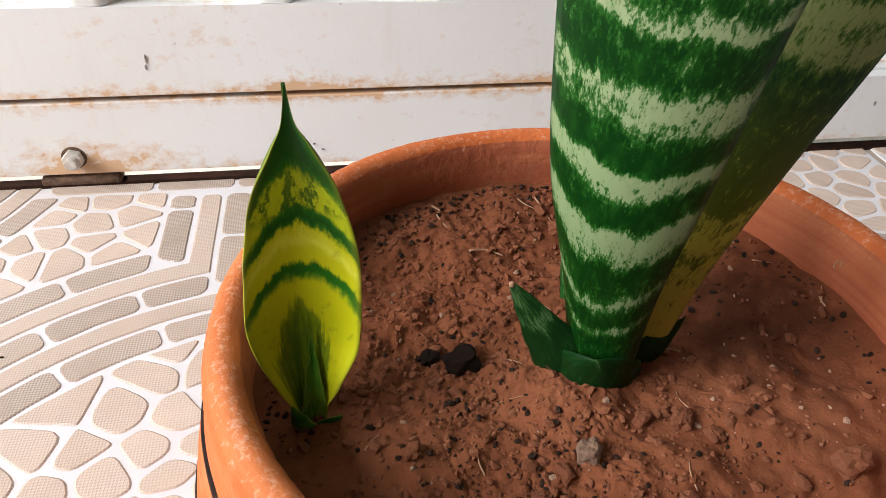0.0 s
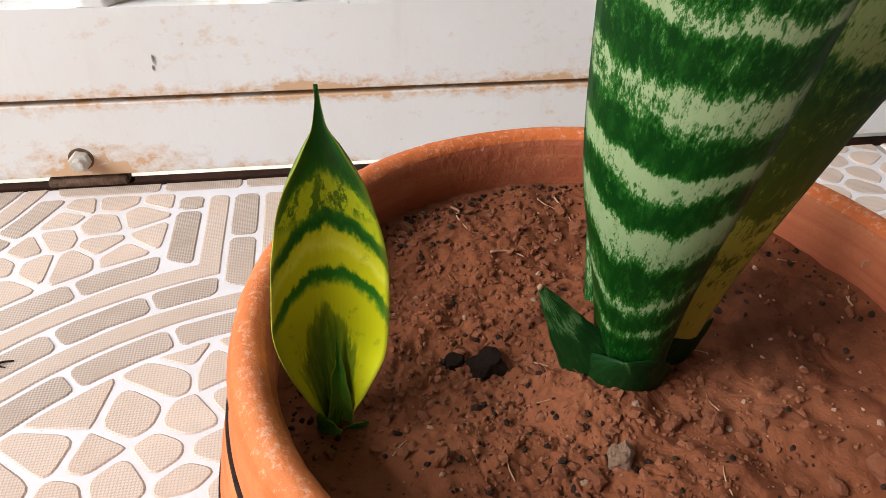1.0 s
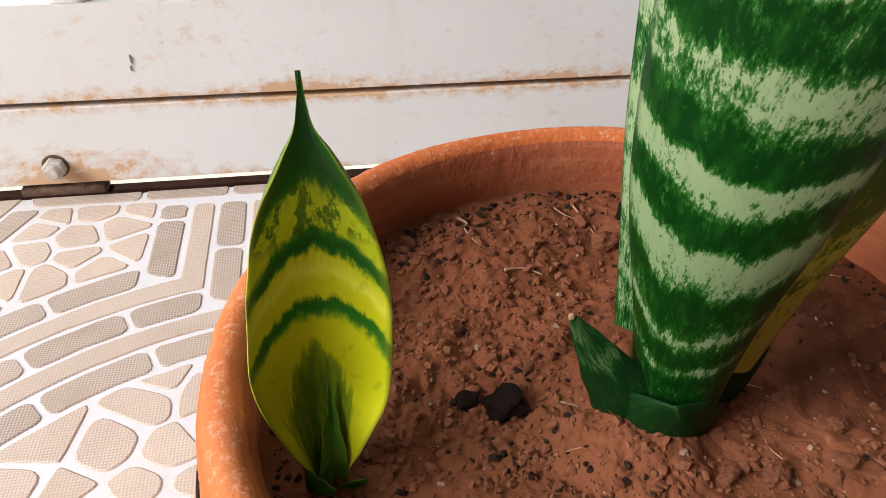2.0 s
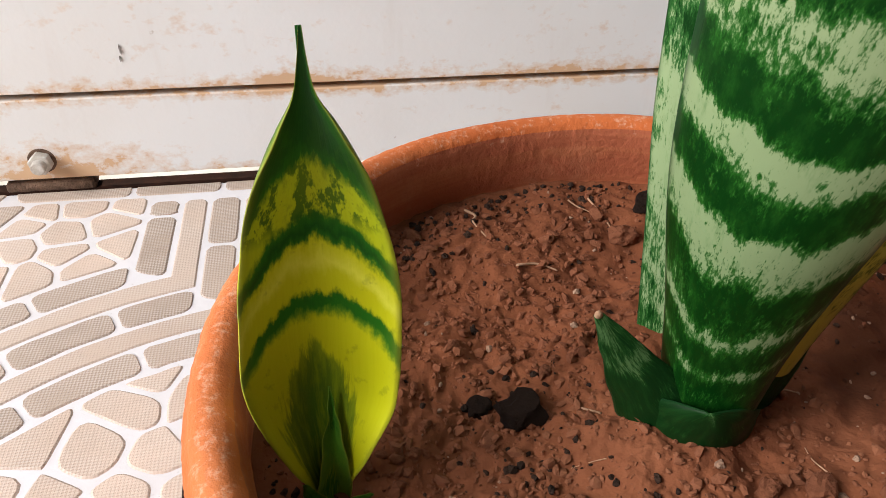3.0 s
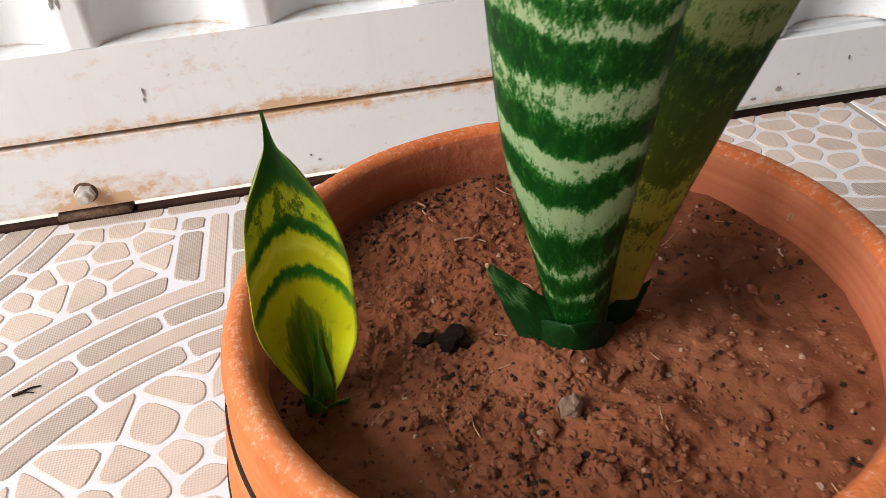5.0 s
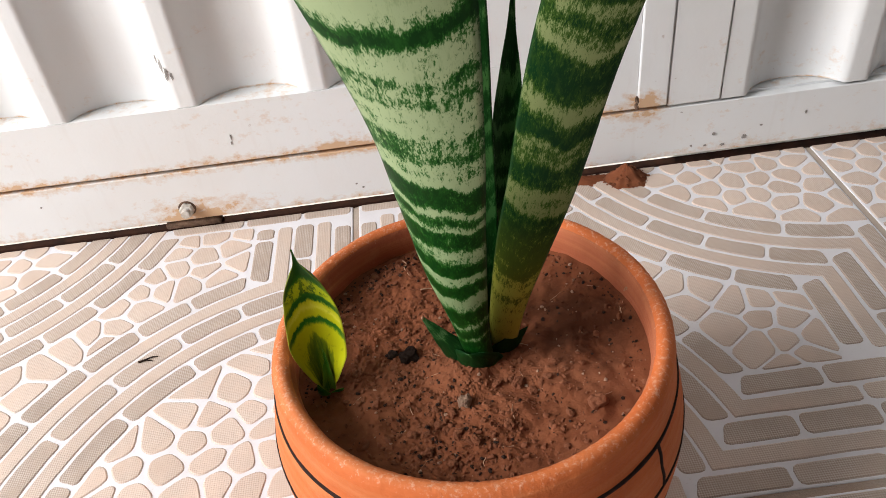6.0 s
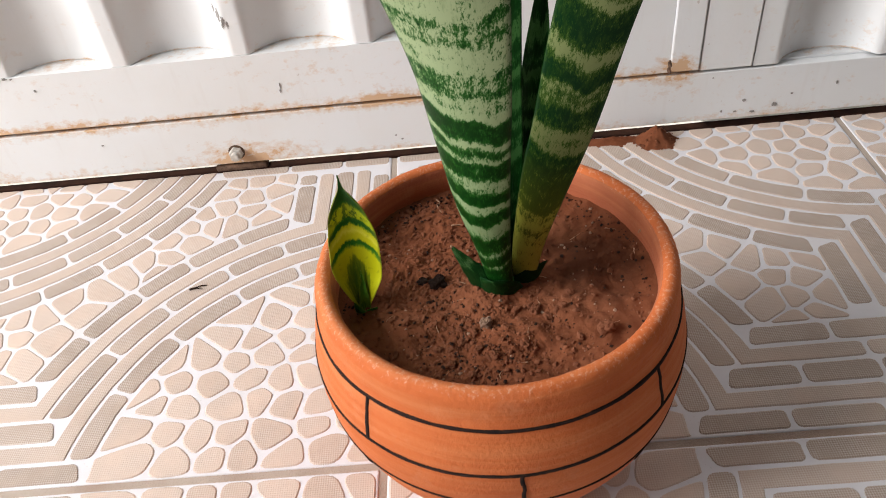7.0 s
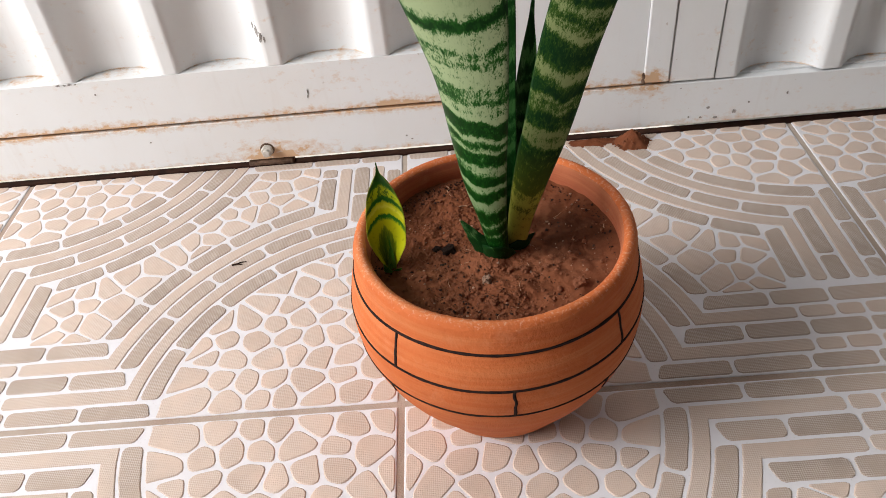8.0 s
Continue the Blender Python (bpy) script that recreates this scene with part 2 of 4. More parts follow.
def young_leaf_material(name, stops, wobble):
    """Lime blade with dark cross bands. UV: x across, y along from 0 to 1."""
    k = Mat(name, 0.42, spec=0.22)
    uv = k.node("SeparateXYZ", Vector=k.node("TexCoord").outputs["UV"])
    u, w = uv.outputs[0], uv.outputs[1]
    n = k.noise(k.node("CombineXYZ", X=k.math("MULTIPLY", u, 5.0), Y=k.math("MULTIPLY", w, 13.0)).outputs[0], 1.0, 5, 0.7)
    ww = k.math("ADD", k.math("MULTIPLY_ADD", k.math("MULTIPLY", u, u), 0.115, w), k.math("MULTIPLY", k.math("SUBTRACT", n, 0.5), wobble))
    c = k.ramp(ww, stops)
    spots = k.noise(k.node("CombineXYZ", X=k.math("MULTIPLY", u, 4.0), Y=k.math("MULTIPLY", w, 15.0), Z=4.0).outputs[0], 1.0, 4, 0.65)
    high = k.ramp(w, [(0.64, 0.0), (0.68, 1.0), (0.85, 0.7), (0.93, 0.3)])
    c = k.mix(k.math("MULTIPLY", k.ramp(spots, [(0.49, 0.0), (0.55, 0.9)]), high), c, (0.014, 0.10, 0.006))
    c = k.mix(k.math("MULTIPLY", k.ramp(spots, [(0.34, 0.45), (0.42, 0.0)]), 0.6), c, (0.012, 0.07, 0.012))
    # a dark flame of streaks rises from the foot
    streak = k.noise(k.node("CombineXYZ", X=k.math("MULTIPLY", u, 9.0), Y=k.math("MULTIPLY", w, 6.0), Z=2.0).outputs[0], 1.0, 5, 0.7)
    spread = k.ramp(w, [(0.0, 0.95), (0.22, 0.82), (0.33, 0.62), (0.385, 0.36), (0.42, 0.26), (0.47, 0.12), (0.52, 0.0)])
    flame = k.math("SUBTRACT", k.math("SUBTRACT", spread, 0.2), k.math("ABSOLUTE", k.math("ADD", u, -0.08)))
    flame = k.math("ADD", flame, k.math("MULTIPLY", k.math("SUBTRACT", streak, 0.5), 0.75))
    c = k.mix(k.ramp(flame, [(-0.02, 0.0), (0.10, 0.8), (0.4, 0.9)]), c, k.mix(k.ramp(streak, [(0.44, 0.0), (0.6, 1.0)]), (0.020, 0.105, 0.010), (0.17, 0.26, 0.010)))
    rim = k.math("POWER", k.math("ABSOLUTE", u), 14.0)
    c = k.mix(k.math("MULTIPLY", rim, 0.6), c, (0.40, 0.42, 0.05))
    k.color(c)
    k.bump(k.noise(k.node("CombineXYZ", X=k.math("MULTIPLY", u, 20.0), Y=k.math("MULTIPLY", w, 6.0)).outputs[0], 1.0, 3, 0.5), 0.1, 0.0008)
    return k.m


def plain_material(name, a, b, scale, rough=0.6, metal=0.0, relief=0.3, depth=0.001):
    k = Mat(name, rough, metal)
    v = k.coords()
    n = k.noise(v, scale, 5, 0.65)
    k.color(k.mix(k.ramp(n, [(0.3, 0.0), (0.7, 1.0)]), a, b))
    k.bump(k.noise(v, scale * 6, 4, 0.6), relief, depth)
    return k.m


GLAZE = glaze_material()
GROUT = grout_material()
PEBBLE = tile_material("tile_pebble_print", (0.52, 0.40, 0.32), (0.645, 0.51, 0.42), 0.5)
BRICK = tile_material("tile_brick_print", (0.34, 0.268, 0.215), (0.46, 0.366, 0.298), 0.48)
STRIPE = tile_material("tile_stripe_print", (0.50, 0.392, 0.318), (0.585, 0.465, 0.382), 0.5)
PAINT = paint_material()
CLAY = terracotta_material("fired_terracotta", (0.47, 0.108, 0.026), (0.62, 0.165, 0.046))
# Redder inside clay; the shade below the rim is put into its colour.
CLAY_SHADED = terracotta_material("damp_terracotta", (0.33, 0.085, 0.038), (0.44, 0.13, 0.06))
GROOVE = plain_material("dark_groove_paint", (0.012, 0.009, 0.009), (0.040, 0.022, 0.017), 190, 0.9)
GROOVE.node_tree.nodes["Principled BSDF"].inputs["Specular IOR Level"].default_value = 0.1
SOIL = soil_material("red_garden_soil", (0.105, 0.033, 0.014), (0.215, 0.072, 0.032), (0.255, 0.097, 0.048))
CLOD = soil_material("soil_clods", (0.10, 0.034, 0.017), (0.24, 0.088, 0.044), (0.27, 0.115, 0.06))
CHAR = plain_material("charred_crumbs", (0.010, 0.008, 0.007), (0.060, 0.033, 0.022), 170, 0.95, 0, 0.9, 0.002)
CHAR.node_tree.nodes["Principled BSDF"].inputs["Specular IOR Level"].default_value = 0.12
STONE = plain_material("dusty_gravel", (0.22, 0.12, 0.075), (0.42, 0.27, 0.18), 160, 0.9, 0, 0.7, 0.0015)
STRAW = plain_material("dry_rootlets", (0.30, 0.16, 0.09), (0.50, 0.31, 0.19), 200, 0.85)
STEEL = plain_material("white_painted_bolt", (0.40, 0.36, 0.30), (0.68, 0.66, 0.62), 160, 0.45)
RUST = plain_material("rusty_iron", (0.07, 0.04, 0.025), (0.24, 0.15, 0.10), 120, 0.9, 0.2, 0.8, 0.0015)
# Near-black for gaps in the gate: their shade put into the colour.
BLACKGAP = plain_material("dark_dirt", (0.012, 0.006, 0.004), (0.035, 0.014, 0.008), 60, 0.95)
BLACKGAP.node_tree.nodes["Principled BSDF"].inputs["Specular IOR Level"].default_value = 0.1
# Dark grey for the added unseen walls and ceiling, so they bounce little light.
UNSEEN_GREY = plain_material("porch_plaster", (0.15, 0.15, 0.155), (0.20, 0.20, 0.205), 4, 0.85)
CEMENT = plain_material("outside_cement", (0.40, 0.37, 0.34), (0.52, 0.49, 0.45), 8, 0.9)
# Paler than the cement: part of the sunlight is put into this colour.
SUNLIT_PALE = plain_material("pale_dusty_cement", (0.66, 0.64, 0.60), (0.78, 0.76, 0.72), 30, 0.9)
CHIPPED = plain_material("grey_primer_chip", (0.12, 0.105, 0.095), (0.42, 0.40, 0.38), 420, 0.7)
FRONT_BANDS = ((0, 0.1), (0.31, 0.1), (0.35, 0.6), (0.385, 0.1), (0.43, 0.1), (0.47, 0.75), (0.515, 0.1), (0.60, 0.05), (0.65, 0.85), (0.725, 0.85), (0.76, 0.0), (0.80, 0.05), (0.83, 0.85), (0.87, 0.8), (0.90, 0.0), (0.955, 0.1),
               (0.99, 0.72), (1.05, 0.6), (1.10, 0.05), (1.155, 0.15), (1.19, 0.75), (1.245, 0.3), (1.30, 0.85), (1.36, 0.05), (1.42, 0.15), (1.47, 0.95), (1.63, 0.40), (1.76, 0.9), (1.90, 0.5), (2.02, 0.95), (2.10, 0.0), (2.19, 1.0))
LEAF_FRONT = snake_leaf_material("banded_leaf_pale", (0.0015, 0.027, 0.0025), (0.018, 0.11, 0.012), (0.19, 0.27, 0.13), (0.31, 0.39, 0.215), 8.5, 0.35, 0.53, bands=FRONT_BANDS)
FLANK_BANDS = ((0, 0.3), (0.25, 0.6), (0.55, 0.75), (0.72, 0.85), (0.78, 0.35), (0.84, 0.3), (0.92, 0.95), (1.3, 1.0), (2.0, 0.6), (2.2, 1.0), (4.0, 0.9))
LEAF_FLANK = snake_leaf_material("banded_leaf_speckled", (0.0015, 0.030, 0.003), (0.03, 0.14, 0.025), (0.25, 0.34, 0.17), (0.36, 0.44, 0.27), 8.5, 0.35, 0.53, bands=FLANK_BANDS)
SIDE_BANDS = ((0, 0.7), (0.40, 0.75), (0.47, 0.45), (0.56, 0.7), (0.64, 0.3), (0.72, 0.12), (0.90, 0.10), (0.985, 0.2), (1.05, 0.8), (1.15, 0.75), (1.20, 0.05), (1.26, 0.15), (1.32, 0.6), (1.38, 0.55), (1.42, 0.05),
              (1.47, 0.2), (1.52, 0.8), (1.59, 0.7), (1.63, 0.05), (1.73, 0.1), (1.79, 0.75), (1.86, 0.6), (1.89, 0.2), (1.94, 0.7), (2.0, 0.5), (2.04, 0.1), (2.15, 0.75), (2.5, 0.7), (2.6, 0.2), (2.8, 0.7))
LEAF_SIDE = snake_leaf_material("banded_leaf_dark", (0.004, 0.030, 0.008), (0.05, 0.11, 0.012), (0.14, 0.165, 0.05), (0.235, 0.285, 0.12), 7.5, 3.1, 0.51, 0.9, bands=SIDE_BANDS)
LEAF_DARK = snake_leaf_material("banded_leaf_deep", (0.004, 0.036, 0.005), (0.012, 0.07, 0.013), (0.035, 0.12, 0.03), (0.06, 0.17, 0.045), 9.0, 7.7, 0.58)
G0, G1, G2, Y0, Y1 = (0.006, 0.075, 0.006), (0.018, 0.14, 0.008), (0.10, 0.24, 0.012), (0.55, 0.57, 0.008), (0.68, 0.69, 0.06)
YOUNG = young_leaf_material("lime_banded_blade", [(0.0, (0.10, 0.20, 0.02)), (0.10, (0.28, 0.36, 0.02)), (0.18, Y0), (0.462, Y0), (0.482, G2), (0.492, G1), (0.515, G1), (0.53, Y0), (0.56, Y0), (0.585, Y1), (0.622, Y0), (0.637, G1),
                            (0.65, G0), (0.675, G1), (0.695, (0.46, 0.54, 0.010)), (0.770, (0.44, 0.54, 0.012)), (0.80, G1), (0.825, G0), (1.0, G0)], 0.08)
SPEAR = young_leaf_material("green_inner_blade", [(0.0, (0.20, 0.30, 0.02)), (0.3, (0.11, 0.22, 0.015)), (0.55, (0.06, 0.17, 0.012)), (0.8, (0.04, 0.15, 0.012)), (1.0, (0.06, 0.18, 0.012))], 0.5)
SHEATH = snake_leaf_material("leaf_base_sheath", (0.004, 0.026, 0.005), (0.013, 0.065, 0.012), (0.07, 0.14, 0.05), (0.06, 0.13, 0.05), 8.0, 1.3, 0.60)


# ---- mesh helpers ----
def mesh_of(name, verts, faces, material, smooth=True, uvs=None):
    me = bpy.data.meshes.new(name)
    me.from_pydata([tuple(v) for v in verts], [], faces)
    me.materials.append(material)
    if smooth:
        me.polygons.foreach_set("use_smooth", [True] * len(me.polygons))
    if uvs is not None:
        layer = me.uv_layers.new(name="uv")
        for loop in me.loops:
            layer.data[loop.index].uv = uvs[loop.vertex_index]
    me.update()
    return me


def mesh_part(name, me, parent=None, label=""):
    ob = new(name, me)
    if parent is not None:
        ob.parent = parent
    if label:
        tagged(ob, label)
    return ob


def part(name, bm, material, parent=None, label="", smooth=False):
    me = bpy.data.meshes.new(name)
    bm.to_mesh(me)
    bm.free()
    me.materials.append(material)
    if smooth:
        me.polygons.foreach_set("use_smooth", [True] * len(me.polygons))
    return mesh_part(name, me, parent, label)


def box(x0, x1, y0, y1, z0, z1, bevel=0.0, seg=2):
    bm = bmesh.new()
    bmesh.ops.create_cube(bm, size=1)
    for v in bm.verts:
        v.co = Vector(((x0 + x1) / 2 + v.co.x * (x1 - x0), (y0 + y1) / 2 + v.co.y * (y1 - y0), (z0 + z1) / 2 + v.co.z * (z1 - z0)))
    if bevel:
        bmesh.ops.bevel(bm, geom=bm.edges[:], offset=bevel, segments=seg, profile=0.5, affect="EDGES")
    return bm


def empty(name, at=(0, 0, 0)):
    ob = new(name)
    ob.location = at
    ob.empty_display_size = 0.02
    return ob


# ---- floor ----
T = 0.45
GATE_Y = 0.365
floor = part("floor", box(-2.2, 2.2, -2.4, 0.48, -0.06, -0.0010), GROUT)
tagged(floor, "porch floor of embossed beige and white ceramic tiles", "floor", kind="structure")


def clip(poly, n, d):
    """Keep the part of a convex polygon where p.n <= d."""
    out = []
    for i, p in enumerate(poly):
        q = poly[(i + 1) % len(poly)]
        a, b = p[0] * n[0] + p[1] * n[1] - d, q[0] * n[0] + q[1] * n[1] - d
        if a <= 0:
            out.append(p)
        if (a < 0 < b) or (b < 0 < a):
            s = a / (a - b)
            out.append((p[0] + s * (q[0] - p[0]), p[1] + s * (q[1] - p[1])))
    return out


def area(poly):
    return 0.5 * sum(p[0] * q[1] - q[0] * p[1] for p, q in zip(poly, poly[1:] + poly[:1]))


def rounded(poly, times=2, cut=0.22):
    for _ in range(times):
        out = []
        for p, q in zip(poly, poly[1:] + poly[:1]):
            out.append((p[0] + cut * (q[0] - p[0]), p[1] + cut * (q[1] - p[1])))
            out.append((q[0] - cut * (q[0] - p[0]), q[1] - cut * (q[1] - p[1])))
        poly = out
    return poly


def raised(poly, verts, faces, z0=-0.0002, z1=0.0007, slope=0.0013):
    """A low plateau with sloping sides over an outline."""
    if area(poly) < 0:
        poly = poly[::-1]
    k, b = len(poly), len(verts)
    cx, cy = sum(p[0] for p in poly) / k, sum(p[1] for p in poly) / k
    rings = []
    for x, y in poly:
        f = min(0.5, slope / max(math.hypot(cx - x, cy - y), 1e-6))
        rings.append((x + (cx - x) * f, y + (cy - y) * f))
    verts.extend((x, y, z0) for x, y in poly)
    verts.extend((x, y, z1) for x, y in rings)
    faces.extend((b + i, b + (i + 1) % k, b + k + (i + 1) % k, b + k + i) for i in range(k))
    faces.append(tuple(b + k + i for i in range(k)))


ROWS_R = (0.217, 0.2525, 0.288)
ROWS_V = (0.0115, 0.049, 0.0865)
STRIPES = ((0.2348, 0.0302), (0.2703, 0.0677))
EDGE = 0.0040


def swap(pairs):
    return [((T - a[0], T - a[1]), (T - b[0], T - b[1])) for a, b in pairs]


def course(rad, v, half, arc_n, straight, gap, wob, rng):
    """Pieces of one course round the corner (0, 0), each a list of facing pairs of points: an arc, and straight runs along both edges."""
    out = []
    lo = v + half + gap
    ends = [(math.asin(min(1, lo / r)), math.acos(min(1, lo / r))) for r in (rad + half, rad - half)]
    cuts = [(ends[0][0], ends[1][0])]
    mid0, mid1 = (ends[0][0] + ends[1][0]) / 2, (ends[0][1] + ends[1][1]) / 2
    for i in range(1, arc_n):
        a = mid0 + (mid1 - mid0) * (i + wob + rng.uniform(-0.08, 0.08)) / arc_n
        cuts.append((a, a))
    cuts.append((ends[0][1], ends[1][1]))
    da = gap / rad / 2
    for n, (a, b) in enumerate(zip(cuts, cuts[1:])):
        pa, pb = (0 if n == 0 else da), (0 if n == len(cuts) - 2 else da)
        m = max(4, int((b[0] - a[0]) / 0.045))
        pairs = []
        for i in range(m + 1):
            t = i / m
            to, ti = a[0] + pa + (b[0] - pb - a[0] - pa) * t, a[1] + pa + (b[1] - pb - a[1] - pa) * t
            pairs.append((((rad + half) * math.cos(to), (rad + half) * math.sin(to)), ((rad - half) * math.cos(ti), (rad - half) * math.sin(ti))))
        out.append(pairs)
    x0 = math.sqrt((rad - half) ** 2 - v * v) + half * 0.4
    edges = [x0]
    while edges[-1] < T - EDGE - 0.03:
        edges.append(min(T - EDGE, edges[-1] + straight * rng.uniform(0.8, 1.2)))
    edges[-1] = T - EDGE
    y0, y1 = max(v - half, EDGE + 0.0006), v + half
    for a, b in zip(edges, edges[1:]):
        a2, b2 = a + gap / 2, b - gap / 2
        tip = 0.35 * half if a == x0 else 0.0
        out.append([((a2 - tip, y0), (a2 + tip, y1)), ((a2 + 0.3 * (b2 - a2), y0), (a2 + 0.3 * (b2 - a2), y1)), ((b2, y0), (b2, y1))])
        hi2 = min(b2, T - 0.104)
        if hi2 - a2 > 0.012:
            out.append([((y0, hi2), (y1, hi2)), ((y0, a2 + 0.3 * (hi2 - a2)), (y1, a2 + 0.3 * (hi2 - a2))), ((y0, a2 - tip), (y1, a2 + tip))])
    return [worn(p, rng) for p in out]


def long_stripe(rad, v, half, gap, rng):
    """A stripe that runs along one edge, turns into the arc and leaves along the other edge; small square blocks carry it on to the tile's corner."""
    far = T - 0.104
    hi, lo = math.sqrt((rad + half) ** 2 - (v + half) ** 2), math.sqrt((rad - half) ** 2 - (v - half) ** 2)
    pairs = [((far + (hi - far) * i / 4, v + half), (far + (lo - far) * i / 4, v - half)) for i in range(5)]
    a, b = math.asin((v + half) / (rad + half)), math.asin((v - half) / (rad - half))
    for i in range(1, 24):
        t = i / 24
        to, ti = a + (math.pi / 2 - 2 * a) * t, b + (math.pi / 2 - 2 * b) * t
        pairs.append((((rad + half) * math.cos(to), (rad + half) * math.sin(to)), ((rad - half) * math.cos(ti), (rad - half) * math.sin(ti))))
    pairs += [((v + half, hi + (far - hi) * i / 4), (v - half, lo + (far - lo) * i / 4)) for i in range(5)]
    out = [worn(pairs, rng)]
    x = far + gap
    while x < T - EDGE - 0.018:
        e = min(T - EDGE, x + rng.uniform(0.022, 0.031))
        m = (x + e) / 2
        out.append(worn([((p, v + half), (p, v - half)) for p in (x, m, e)], rng))
        x = e + gap
    return out


def worn(pairs, rng):
    """Round both ends of a strip of pairs and let its sides wander a little."""
    def blend(a, b, t):
        return (a[0] + (b[0] - a[0]) * t, a[1] + (b[1] - a[1]) * t)

    def narrow(pair, f):
        return (blend(pair[0], pair[1], f), blend(pair[1], pair[0], f))

    def toward(p, q, dist):
        length = max(1e-6, math.hypot((q[0][0] + q[1][0] - p[0][0] - p[1][0]) / 2, (q[0][1] + q[1][1] - p[0][1] - p[1][1]) / 2))
        t = min(0.45, dist / length)
        return (blend(p[0], q[0], t), blend(p[1], q[1], t))

    k, l = rng.uniform(0.2, 0.3), rng.uniform(0.2, 0.3)
    out = [narrow(pairs[0], k), narrow(toward(pairs[0], pairs[1], 0.0013), k * 0.32), toward(pairs[0], pairs[1], 0.0040)]
    out += [narrow(p, rng.uniform(-0.025, 0.03)) for p in pairs[1:-1]]
    out += [toward(pairs[-1], pairs[-2], 0.0040), narrow(toward(pairs[-1], pairs[-2], 0.0013), l * 0.32), narrow(pairs[-1], l)]
    return out


def strip_raised(pairs, verts, faces, z0=-0.0002, z1=0.0007, slope=0.0013):
    """A low plateau with sloping sides over a strip of facing pairs."""
    b, n = len(verts), len(pairs)
    for i, (p, q) in enumerate(pairs):
        w = max(math.hypot(q[0] - p[0], q[1] - p[1]), 1e-6)
        f = min(0.4, slope / w)
        o = pairs[1] if i == 0 else pairs[-2] if i == n - 1 else None
        pi, qi = (p[0] + (q[0] - p[0]) * f, p[1] + (q[1] - p[1]) * f), (q[0] + (p[0] - q[0]) * f, q[1] + (p[1] - q[1]) * f)
        if o:
            length = max(math.hypot(o[0][0] - p[0], o[0][1] - p[1]), 1e-6)
            g = min(0.8, slope / length)
            pi = (pi[0] + (o[0][0] - p[0]) * g, pi[1] + (o[0][1] - p[1]) * g)
            qi = (qi[0] + (o[1][0] - q[0]) * g, qi[1] + (o[1][1] - q[1]) * g)
        verts.extend([(*p, z0), (*pi, z1), (*qi, z1), (*q, z0)])
    for i in range(n - 1):
        for k in range(3):
            a = b + 4 * i + k
            faces.append((a, a + 1, a + 5, a + 4))
    faces.append((b, b + 3, b + 2, b + 1))
    c = b + 4 * (n - 1)
    faces.append((c, c + 1, c + 2, c + 3))


